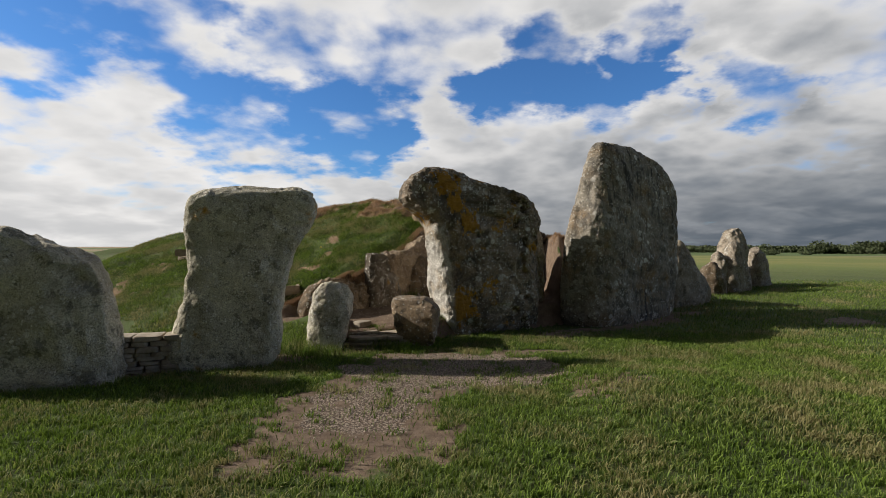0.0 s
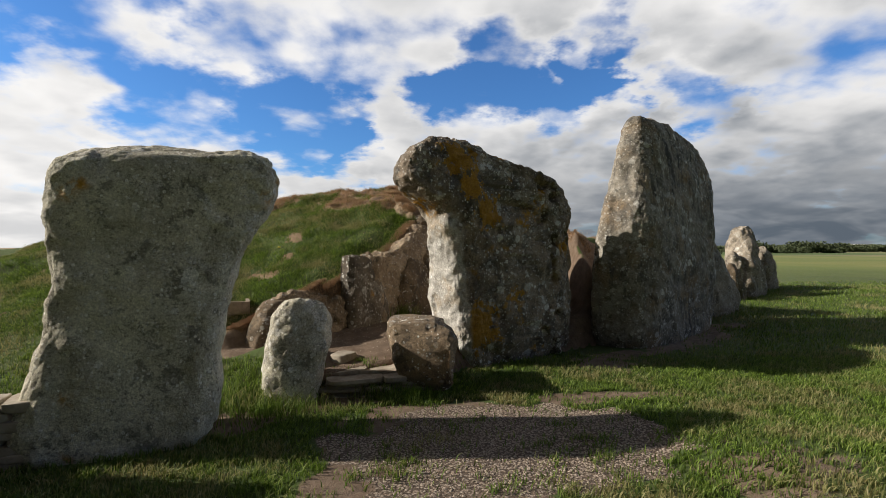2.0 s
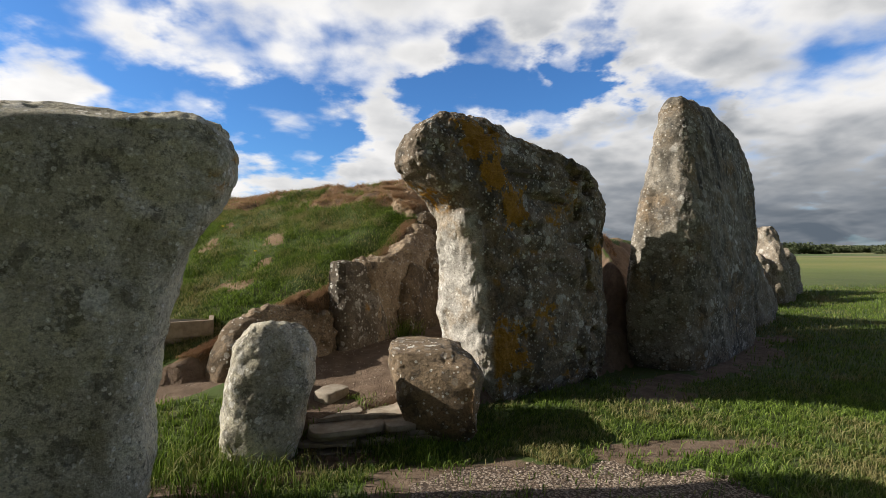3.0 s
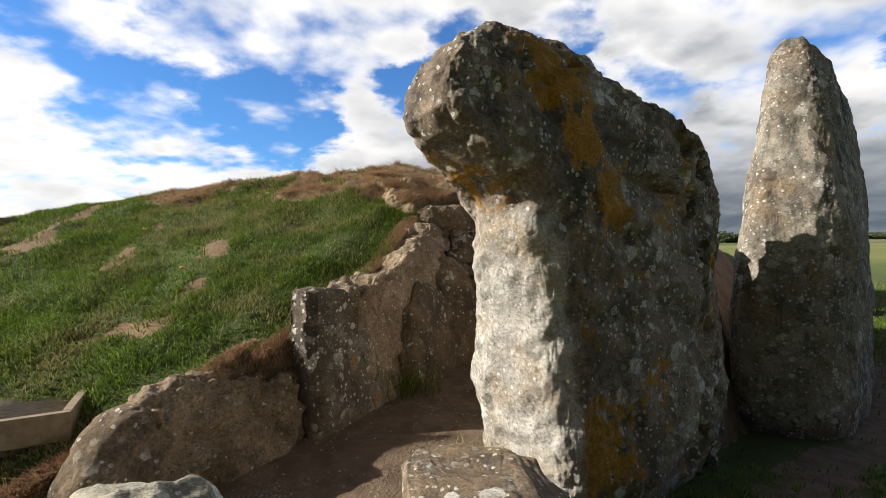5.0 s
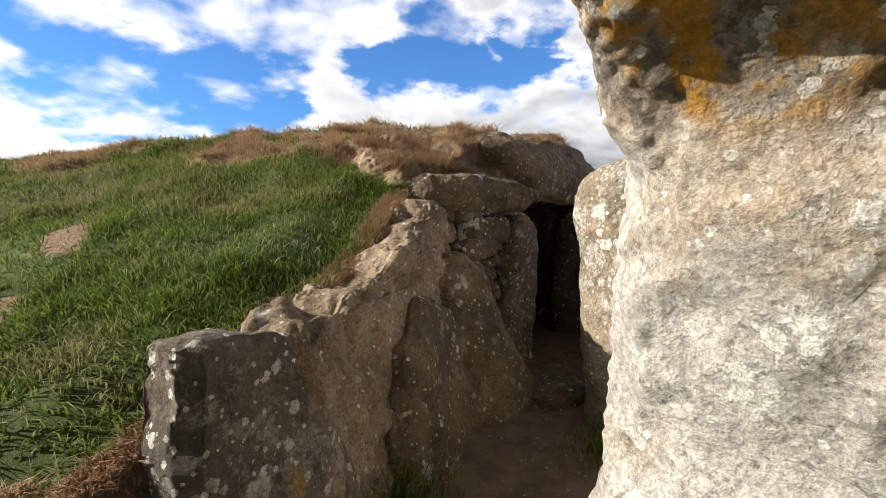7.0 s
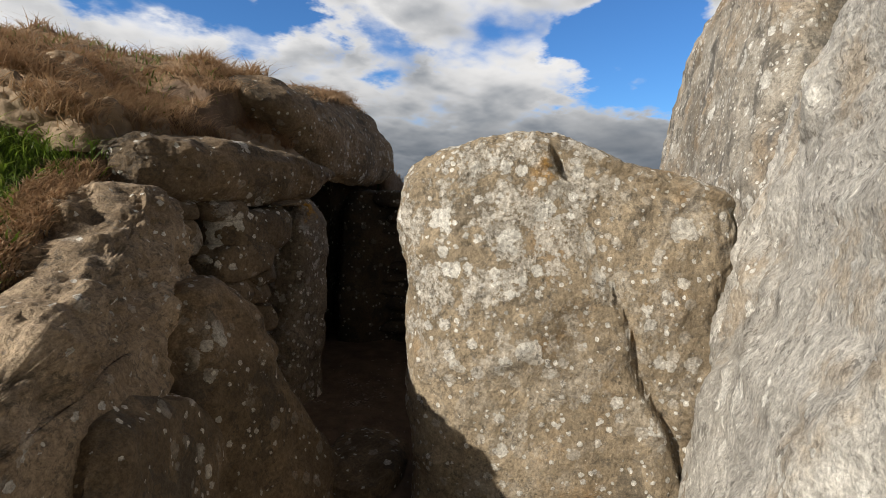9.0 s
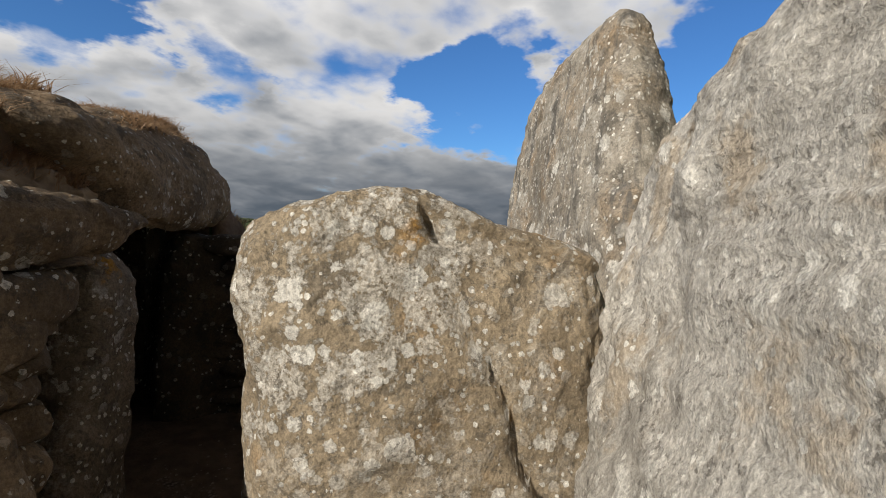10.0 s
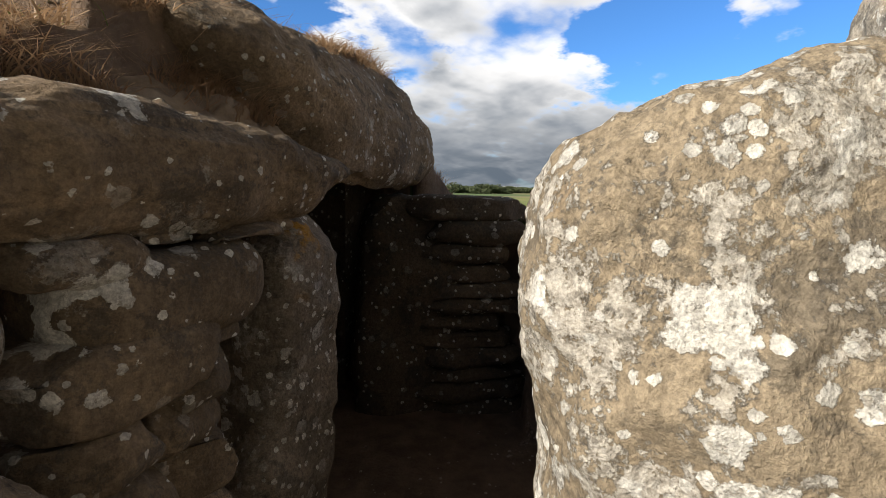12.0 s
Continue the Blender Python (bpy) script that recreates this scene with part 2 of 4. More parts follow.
def sarsen(name, pale, dark, white=0.5, orange=0.0, crust=0.5, relief=0.6, streak=0.0, ochre=0.0, film=1.0, pocks=0.5, golden=(), frosted=None):
    """Weathered sandstone with grey, black, white and orange lichen."""
    m, nt, shader, where = surface(name, 0.92)
    big = noise_tex(nt, where, 1.4, 5.0, 0.6)
    mid = noise_tex(nt, where, 7.0, 8.0, 0.68)
    fine = noise_tex(nt, where, 55.0, 8.0, 0.7)
    colour = mix(nt, step(nt, calc(nt, "ADD", calc(nt, "MULTIPLY", big, 0.6), calc(nt, "MULTIPLY", mid, 0.4)), 0.36, 0.64), dark, pale)
    if ochre:
        rust = step(nt, noise_tex(nt, where, 2.3, 6.0, 0.62), 0.62 - ochre * 0.2, 0.74)
        colour = mix(nt, calc(nt, "MULTIPLY", rust, 0.75), colour, (0.30, 0.19, 0.085))
    tall = node(nt, "ShaderNodeMapping", {"Vector": where, "Scale": (7.0, 7.0, 0.55)}).outputs[0]
    if streak:
        run = step(nt, noise_tex(nt, tall, 1.0, 6.0, 0.6), 0.52, 0.66)
        colour = mix(nt, calc(nt, "MULTIPLY", run, streak), colour, (0.045, 0.042, 0.040))
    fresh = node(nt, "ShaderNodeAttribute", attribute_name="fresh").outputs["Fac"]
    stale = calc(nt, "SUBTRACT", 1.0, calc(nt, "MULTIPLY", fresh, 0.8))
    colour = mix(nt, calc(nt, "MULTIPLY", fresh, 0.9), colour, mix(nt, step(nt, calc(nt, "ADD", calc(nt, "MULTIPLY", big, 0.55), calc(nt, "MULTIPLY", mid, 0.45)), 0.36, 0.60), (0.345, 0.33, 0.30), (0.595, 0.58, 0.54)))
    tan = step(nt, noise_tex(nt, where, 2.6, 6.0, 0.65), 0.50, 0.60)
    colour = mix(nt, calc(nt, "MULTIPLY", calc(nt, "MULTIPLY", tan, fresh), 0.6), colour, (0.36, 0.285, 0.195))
    black = step(nt, noise_tex(nt, where, 4.2, 11.0, 0.74), 0.60 - 0.14 * crust, 0.63 - 0.12 * crust)
    colour = mix(nt, calc(nt, "MULTIPLY", calc(nt, "MULTIPLY", black, stale), 0.35 + 0.5 * crust), colour, (0.055, 0.052, 0.046))
    pock = step(nt, noise_tex(nt, where, 30.0, 6.0, 0.75), 0.54, 0.64)
    colour = mix(nt, calc(nt, "MULTIPLY", calc(nt, "MULTIPLY", pock, stale), pocks), colour, (0.060, 0.055, 0.048))
    patchy = step(nt, noise_tex(nt, where, 2.0, 3.0, 0.5), 0.60 - 0.30 * white, 0.70 - 0.2 * white)
    scurf = noise_tex(nt, where, 6.0, 12.0, 0.72)
    amount = film
    if frosted:  # thick white crust on one side of the stone
        far = node(nt, "ShaderNodeVectorMath", {0: where, 1: frosted[:3]}, operation="DISTANCE").outputs["Value"]
        near = step(nt, calc(nt, "ADD", calc(nt, "DIVIDE", far, frosted[3]), calc(nt, "MULTIPLY", calc(nt, "SUBTRACT", big, 0.5), 0.8)), 1.15, 0.65)
        patchy = calc(nt, "MAXIMUM", calc(nt, "MULTIPLY", patchy, 0.8), near)
        scurf = calc(nt, "ADD", scurf, calc(nt, "MULTIPLY", near, -0.003))
        amount = calc(nt, "ADD", film, calc(nt, "MULTIPLY", near, 0.85 - film))
    ragged = calc(nt, "MULTIPLY", calc(nt, "MULTIPLY", step(nt, scurf, 0.60 - 0.14 * white, 0.615 - 0.13 * white), patchy), amount)
    large, tone_l = spots(nt, where, 7.0, 0.46, 1.3, 0.30 + 0.35 * white)
    medium, tone_m = spots(nt, where, 15.0, 0.48, 2.7, 0.25 + 0.40 * white)
    small, tone_s = spots(nt, where, 33.0, 0.46, 4.1, 0.22 + 0.40 * white)
    speck = noise_tex(nt, where, 60.0, 7.0, 0.75)
    worn = step(nt, noise_tex(nt, where, 38.0, 8.0, 0.72), 0.60, 0.56)
    low_crust, high_crust = (0.335, 0.325, 0.295), (0.74, 0.73, 0.685)
    crusts = calc(nt, "MULTIPLY", ragged, worn)
    colour = mix(nt, calc(nt, "MULTIPLY", crusts, 0.9), colour, mix(nt, step(nt, speck, 0.38, 0.60), (0.36, 0.34, 0.30), (0.62, 0.60, 0.55)))
    for mask, tone, share in ((small, tone_s, 0.9), (calc(nt, "MULTIPLY", medium, calc(nt, "MAXIMUM", patchy, 0.25)), tone_m, 0.95), (calc(nt, "MULTIPLY", large, patchy), tone_l, 0.95)):
        mask = calc(nt, "MULTIPLY", mask, calc(nt, "ADD", 0.55, calc(nt, "MULTIPLY", worn, 0.45)))
        shade = calc(nt, "ADD", calc(nt, "ADD", calc(nt, "MULTIPLY", tone, 0.55), 0.3), calc(nt, "MULTIPLY", step(nt, speck, 0.35, 0.62), 0.25), clamp=True)
        colour = mix(nt, calc(nt, "MULTIPLY", mask, share), colour, mix(nt, shade, low_crust, high_crust))
        crusts = calc(nt, "MAXIMUM", crusts, mask)
    grit = calc(nt, "MULTIPLY", step(nt, noise_tex(nt, where, 34.0, 9.0, 0.75), 0.545, 0.585), step(nt, noise_tex(nt, where, 5.0, 5.0, 0.6), 0.44, 0.56))
    colour = mix(nt, calc(nt, "MULTIPLY", grit, 0.35 + 0.5 * pocks), colour, (0.085, 0.074, 0.060))
    if orange:
        gold = calc(nt, "MULTIPLY", step(nt, noise_tex(nt, where, 1.7, 3.0, 0.5), 0.66 - 0.18 * orange, 0.74 - 0.16 * orange), step(nt, noise_tex(nt, where, 11.0, 6.0, 0.65), 0.44, 0.56))
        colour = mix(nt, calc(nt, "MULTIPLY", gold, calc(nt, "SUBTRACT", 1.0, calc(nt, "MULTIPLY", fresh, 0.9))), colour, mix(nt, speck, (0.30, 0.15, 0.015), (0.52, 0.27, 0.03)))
    for x, y, z, size in golden:  # broad patches of orange lichen
        far = node(nt, "ShaderNodeVectorMath", {0: where, 1: (x, y, z)}, operation="DISTANCE").outputs["Value"]
        edge = calc(nt, "ADD", calc(nt, "DIVIDE", far, size), calc(nt, "MULTIPLY", calc(nt, "SUBTRACT", noise_tex(nt, where, 9.0, 9.0, 0.72), 0.5), 4.2))
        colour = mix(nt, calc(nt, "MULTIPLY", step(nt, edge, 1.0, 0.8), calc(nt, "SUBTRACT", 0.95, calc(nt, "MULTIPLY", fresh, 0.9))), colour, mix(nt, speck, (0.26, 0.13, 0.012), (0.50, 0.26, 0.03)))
    colour = mix(nt, 1.0, colour, mix(nt, step(nt, fine, 0.36, 0.64), (0.76, 0.75, 0.74), (1.20, 1.19, 1.18)), "MULTIPLY")
    dust = noise_tex(nt, where, 150.0, 4.0, 0.7)
    colour = mix(nt, 1.0, colour, mix(nt, step(nt, dust, 0.38, 0.62), (0.86, 0.85, 0.84), (1.12, 1.12, 1.11)), "MULTIPLY")
    own = node(nt, "ShaderNodeObjectInfo").outputs["Random"]
    colour = mix(nt, 1.0, colour, mix(nt, own, (0.92, 0.90, 0.88), (1.12, 1.11, 1.10)), "MULTIPLY")
    nt.links.new(colour, shader.inputs["Base Color"])
    h = calc(nt, "ADD", calc(nt, "MULTIPLY", mid, 0.7), calc(nt, "MULTIPLY", fine, 0.28))
    h = calc(nt, "ADD", h, calc(nt, "MULTIPLY", crusts, 0.14))
    h = calc(nt, "ADD", h, calc(nt, "MULTIPLY", noise_tex(nt, where, 22.0, 5.0, 0.62), 0.6))
    bump(nt, shader, h, min(1.0, relief * 1.3), 0.032)
    return m


def earth_material():
    m, nt, shader, where = surface("turf_and_earth", 0.95)
    sepc = node(nt, "ShaderNodeSeparateColor", {0: node(nt, "ShaderNodeVertexColor", layer_name="cover").outputs[0]})
    gravel, dirt, straw = sepc.outputs
    big = noise_tex(nt, where, 0.5, 4.0, 0.6)
    mid = noise_tex(nt, where, 6.0, 6.0, 0.65)
    fine = noise_tex(nt, where, 70.0, 5.0, 0.7)
    green = mix(nt, step(nt, big, 0.3, 0.7), (0.060, 0.095, 0.018), (0.100, 0.140, 0.030))
    green = mix(nt, step(nt, mid, 0.45, 0.75), green, (0.095, 0.085, 0.035))
    fields = node(nt, "ShaderNodeTexVoronoi", {"Vector": where, "Scale": 0.0042, "Randomness": 0.9})
    pick = node(nt, "ShaderNodeSeparateColor", {0: fields.outputs["Color"]}).outputs[0]
    crop = mix(nt, step(nt, pick, 0.45, 0.5), mix(nt, step(nt, pick, 0.2, 0.25), (0.16, 0.19, 0.05), (0.10, 0.15, 0.035)), mix(nt, step(nt, pick, 0.72, 0.76), (0.34, 0.25, 0.14), (0.20, 0.20, 0.07)))
    reach = node(nt, "ShaderNodeVectorMath", {0: where}, operation="LENGTH").outputs["Value"]
    meadow = mix(nt, step(nt, noise_tex(nt, where, 0.05, 4.0, 0.6), 0.35, 0.65), (0.16, 0.20, 0.042), (0.26, 0.25, 0.07))
    green = mix(nt, step(nt, reach, 22.0, 45.0), green, meadow)
    green = mix(nt, step(nt, reach, 190.0, 215.0), green, crop)
    soil = mix(nt, step(nt, mid, 0.3, 0.7), (0.15, 0.100, 0.066), (0.26, 0.185, 0.13))
    hay = mix(nt, step(nt, fine, 0.3, 0.7), (0.20, 0.125, 0.070), (0.40, 0.275, 0.165))
    stones = node(nt, "ShaderNodeTexVoronoi", {"Vector": where, "Scale": 48.0})
    tone = node(nt, "ShaderNodeSeparateColor", {0: stones.outputs["Color"]}).outputs[0]
    chips = mix(nt, tone, (0.24, 0.17, 0.12), (0.50, 0.41, 0.33))
    chips = mix(nt, step(nt, stones.outputs["Distance"], 0.35, 0.6), chips, (0.12, 0.085, 0.06))
    ragged = calc(nt, "MULTIPLY", calc(nt, "SUBTRACT", mid, 0.5), 0.9)
    colour = mix(nt, step(nt, calc(nt, "ADD", straw, ragged), 0.35, 0.6), green, hay)
    colour = mix(nt, step(nt, calc(nt, "ADD", dirt, ragged), 0.38, 0.62), colour, soil)
    colour = mix(nt, step(nt, calc(nt, "ADD", gravel, ragged), 0.40, 0.60), colour, chips)
    nt.links.new(colour, shader.inputs["Base Color"])
    bump(nt, shader, calc(nt, "ADD", calc(nt, "ADD", fine, calc(nt, "MULTIPLY", noise_tex(nt, where, 14.0, 6.0, 0.7), calc(nt, "MULTIPLY", calc(nt, "MAXIMUM", dirt, straw), 3.0))), calc(nt, "MULTIPLY", calc(nt, "SUBTRACT", 0.6, stones.outputs["Distance"]), gravel)), 0.7, 0.02)
    return m


def blade_material(name, a, b, c):
    m, nt, shader, where = surface(name, 0.6)
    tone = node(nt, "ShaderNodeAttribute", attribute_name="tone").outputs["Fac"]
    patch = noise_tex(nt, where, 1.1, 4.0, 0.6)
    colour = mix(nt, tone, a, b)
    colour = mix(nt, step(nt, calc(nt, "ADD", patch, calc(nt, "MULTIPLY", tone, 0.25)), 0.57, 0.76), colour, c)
    nt.links.new(colour, shader.inputs["Base Color"])
    thin = node(nt, "ShaderNodeBsdfTranslucent", {"Color": colour})
    both = node(nt, "ShaderNodeMixShader", {0: 0.35, 1: shader.outputs[0], 2: thin.outputs[0]})
    nt.links.new(both.outputs[0], nt.nodes["Material Output"].inputs[0])
    return m


def plain(name, a, b, scale, rough=0.85, relief=0.3):
    m, nt, shader, where = surface(name, rough)
    n = noise_tex(nt, where, scale, 7.0, 0.65)
    nt.links.new(mix(nt, step(nt, n, 0.3, 0.7), a, b), shader.inputs["Base Color"])
    bump(nt, shader, n, relief, 0.02)
    return m


M_GREY = sarsen("grey_sarsen", (0.62, 0.59, 0.475), (0.36, 0.335, 0.265), 0.50, 0.05, 0.40, 0.6, film=0.8, pocks=0.5)
M_NOSED = sarsen("lichened_sarsen", (0.34, 0.27, 0.20), (0.115, 0.092, 0.068), 0.58, 0.46, 0.6, 0.6, film=0.42, golden=[(0.35, 8.33, 0.55, 0.30), (0.10, 8.27, 2.75, 0.27), (0.50, 8.43, 2.05, 0.24), (0.25, 8.3, 2.4, 0.18)])
M_TALL = sarsen("streaked_sarsen", (0.36, 0.325, 0.27), (0.15, 0.13, 0.10), 0.55, 0.0, 0.5, 0.5, 0.9, 0.9, film=0.6)
M_BLOCKING = sarsen("spotted_brown_sarsen", (0.37, 0.305, 0.215), (0.215, 0.172, 0.115), 0.76, 0.04, 0.25, 0.7, 0.0, 0.25, film=0.42, pocks=0.5, frosted=(1.0, 10.8, 1.9, 0.80))
M_WARM = sarsen("brown_sarsen", (0.31, 0.23, 0.15), (0.115, 0.085, 0.054), 0.24, 0.0, 0.45, 0.6, film=0.4, pocks=0.35)
M_SLAB = sarsen("dark_spotted_slab", (0.26, 0.215, 0.165), (0.105, 0.086, 0.064), 0.60, 0.05, 0.4, 0.7, film=0.35)
M_RUBBLE = sarsen("earthy_rubble", (0.44, 0.345, 0.245), (0.21, 0.155, 0.10), 0.12, 0.0, 0.15, 1.0, film=0.1, pocks=0.6)
# brown sarsen with the entrance's deep shade put into its colour
M_SHADED = sarsen("shade_darkened_sarsen", (0.16, 0.125, 0.085), (0.07, 0.055, 0.04), 0.08, 0.0, 0.5, 0.6, film=0.2)
M_FAR = sarsen("pale_sarsen", (0.50, 0.44, 0.36), (0.26, 0.22, 0.17), 0.4, 0.0, 0.4, 0.5, film=0.6)
M_EARTH = earth_material()
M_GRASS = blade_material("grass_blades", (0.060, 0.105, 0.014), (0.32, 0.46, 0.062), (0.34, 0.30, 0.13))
M_STRAW = blade_material("dry_straw", (0.34, 0.215, 0.12), (0.66, 0.47, 0.29), (0.36, 0.22, 0.125))
M_PEBBLE = plain("chalk_pebbles", (0.32, 0.25, 0.19), (0.54, 0.45, 0.36), 30.0)
M_MORTAR = plain("packed_earth", (0.21, 0.15, 0.095), (0.40, 0.30, 0.20), 9.0, 0.95, 0.8)
M_SLATE = plain("oolite_slabs", (0.27, 0.22, 0.165), (0.47, 0.41, 0.33), 6.0, 0.9, 0.5)
M_TIMBER = plain("weathered_timber", (0.24, 0.18, 0.125), (0.38, 0.30, 0.22), 14.0, 0.85, 0.4)
M_LEAF = plain("dark_hedge_leaves", (0.05, 0.07, 0.03), (0.10, 0.12, 0.05), 0.6, 0.8, 0.2)
M_WHITE = plain("white_walls", (0.6, 0.6, 0.58), (0.72, 0.71, 0.69), 0.1)


# ---- mesh helpers ----
def mesh_object(name, verts, faces, material, smooth_faces=True):
    me = bpy.data.meshes.new(name)
    verts = np.asarray(verts, np.float32)
    faces = np.asarray(faces, np.int32)
    me.vertices.add(len(verts))
    me.vertices.foreach_set("co", verts.ravel())
    k = faces.shape[1]
    me.loops.add(faces.size)
    me.loops.foreach_set("vertex_index", faces.ravel())
    me.polygons.add(len(faces))
    me.polygons.foreach_set("loop_start", np.arange(0, faces.size, k, dtype=np.int32))
    me.polygons.foreach_set("use_smooth", np.full(len(faces), smooth_faces))
    me.materials.append(material)
    me.update(calc_edges=True)
    return new(name, me)


def loft(rows, per=12):
    """Catmull-Rom samples through the section rows."""
    r = np.array(rows, float)
    ext = np.vstack([2 * r[0] - r[1], r, 2 * r[-1] - r[-2]])
    out = []
    for i in range(1, len(ext) - 2):
        p0, p1, p2, p3 = ext[i - 1:i + 3]
        for t in np.linspace(0, 1, per, endpoint=False):
            c = 0.5 * (2 * p1 + (p2 - p0) * t + (2 * p0 - 5 * p1 + 4 * p2 - p3) * t * t + (3 * p1 - p0 - 3 * p2 + p3) * t ** 3)
            out.append(np.clip(c, np.minimum(p1, p2) - 0.02, np.maximum(p1, p2) + 0.02))
    out.append(r[-1])
    return np.array(out)


def stone_verts(origin, along, rows, around=120, per=14, boxy=3.2, skew=0.0, lump=0.05, grain=0.012, pits=0.0, seed=0, lump_size=2.2, taper=0.0, groove=None, cuts=0, cut_depth=0.16):
    """A rough boulder through level sections (z, u0, u1, w0, w1); u runs along, w to its left."""
    s = loft(rows, per)
    ang = np.linspace(0, 2 * math.pi, around, endpoint=False)
    cu, cw = np.cos(ang), np.sin(ang)
    su = np.sign(cu) * np.abs(cu) ** (2 / boxy)
    sw = np.sign(cw) * np.abs(cw) ** (2 / boxy)
    mu, hu = (s[:, 1] + s[:, 2]) / 2, (s[:, 2] - s[:, 1]) / 2
    mw, hw = (s[:, 3] + s[:, 4]) / 2, (s[:, 4] - s[:, 3]) / 2
    U = mu[:, None] + hu[:, None] * su
    W = mw[:, None] + hw[:, None] * sw
    if taper:  # thinner at the far end, behind
        W = W - taper * np.minimum(1, hw / 0.3)[:, None] * ((su + 1) / 2 * np.maximum(sw, 0))[None, :]
    U0 = U
    U = U + skew * W
    a = Vector((along[0], along[1])).normalized()
    P = np.stack([origin[0] + U * a.x - W * a.y, origin[1] + U * a.y + W * a.x, np.repeat(s[:, 0:1], around, 1)], -1)
    if cuts:  # broken facets
        r = np.random.RandomState(seed + 500)
        c = P.reshape(-1, 3).mean(0)
        for _ in range(cuts):
            way = r.normal(0, 1, 3) * (1, 1, 0.75)
            way[2] = way[2] if way[2] > -0.2 else -way[2]
            way /= np.linalg.norm(way)
            h = (P - c) @ way
            P = P - np.maximum(0, h - h.max() * (1 - cut_depth * (0.4 + 0.6 * r.rand())))[..., None] * way
    du = np.roll(P, -1, 1) - np.roll(P, 1, 1)
    dv = np.gradient(P, axis=0)
    n = np.cross(du, dv)
    n = n / (np.linalg.norm(n, axis=2, keepdims=True) + 1e-9)
    ease = np.minimum(1, np.minimum(hu, hw) / 0.12)[:, None]
    d = lump * fbm(P * lump_size, 3, 0.5, seed) + lump * 0.35 * (0.4 - 2 * np.abs(fbm(P * lump_size * 1.9, 2, 0.5, seed + 5))) + grain * fbm(P * 11, 4, 0.6, seed + 9)
    if pits:
        d = d - pits * smooth(-sw, 0.1, 0.5)[None, :] * (smooth(su, -0.9, 0.7) * 0.8 + 0.2)[None, :] * smooth(fbm(P * 4.2, 3, 0.6, seed + 13), 0.15, 0.75)
    if groove:  # a slanting crack across the front, the far side set back
        ut, zt, slope, width, depth, back, z_end = groove
        g = U0 - (ut + (zt - P[..., 2]) * slope + 0.03 * vnoise(P * 4, seed + 21))
        front = smooth(-sw, 0.2, 0.6)[None, :] * smooth(P[..., 2], z_end, z_end + 0.15) * smooth(0.75 - n[..., 2], 0.0, 0.3)
        d = d - front * (depth * np.exp(-(g / width) ** 2) + back * smooth(g, -0.01, 0.06))
    P = P + n * (d * ease)[..., None]
    P = np.concatenate([P, np.repeat(P[-1:].mean(1, keepdims=True), around, 1)])
    rows_n = len(s) + 1
    idx = np.arange(rows_n * around).reshape(rows_n, around)
    q = np.stack([idx[:-1], np.roll(idx[:-1], -1, 1), np.roll(idx[1:], -1, 1), idx[1:]], -1).reshape(-1, 4)
    return P.reshape(-1, 3), q


def stone(name, material, label, origin, along, rows, category="stone", group="", **kw):
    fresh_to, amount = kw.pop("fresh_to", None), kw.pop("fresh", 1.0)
    v, q = stone_verts(origin, along, rows, **kw)
    ob = mesh_object(name, v, q, material)
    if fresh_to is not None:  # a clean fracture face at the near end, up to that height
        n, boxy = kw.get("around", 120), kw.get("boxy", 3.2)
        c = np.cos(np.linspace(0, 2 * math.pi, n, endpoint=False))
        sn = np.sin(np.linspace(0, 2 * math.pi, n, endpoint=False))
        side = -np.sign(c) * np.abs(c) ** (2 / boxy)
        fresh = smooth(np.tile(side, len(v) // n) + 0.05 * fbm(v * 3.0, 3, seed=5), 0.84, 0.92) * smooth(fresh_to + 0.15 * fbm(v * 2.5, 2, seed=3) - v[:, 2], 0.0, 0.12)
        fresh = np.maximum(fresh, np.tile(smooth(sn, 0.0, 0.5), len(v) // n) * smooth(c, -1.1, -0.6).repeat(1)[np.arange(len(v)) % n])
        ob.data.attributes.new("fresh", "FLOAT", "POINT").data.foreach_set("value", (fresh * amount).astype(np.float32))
    return tagged(ob, label, category, group)


def boulder(origin, along, size, top_flat=0.5, **kw):
    """Sections of a rounded stone of length, depth, height on its base."""
    L, D, Hh = size
    z = origin[2]
    rows = [(z, -0.30 * L, 0.30 * L, -0.3 * D, 0.3 * D), (z + 0.08 * Hh, -0.45 * L, 0.45 * L, -0.44 * D, 0.44 * D), (z + 0.35 * Hh, -0.5 * L, 0.5 * L, -0.5 * D, 0.5 * D),
            (z + 0.70 * Hh, -0.48 * L, 0.48 * L, -0.48 * D, 0.48 * D), (z + 0.93 * Hh, -0.40 * L, 0.40 * L, -0.4 * D, 0.4 * D), (z + Hh, -top_flat * 0.5 * L, top_flat * 0.5 * L, -0.2 * D, 0.2 * D), (z + Hh * 1.005, -0.01, 0.01, -0.01, 0.01)]
    return stone_verts(origin, along, rows, **kw)


# ---- the ground ----
def spaced(lo, hi, fine, reach):
    mid = np.arange(lo, hi + fine * 0.5, fine)
    grow = fine * np.cumsum(1.22 ** np.arange(1, 60))
    grow = grow[grow < reach]
    return np.concatenate([lo - grow[::-1], mid, hi + grow])


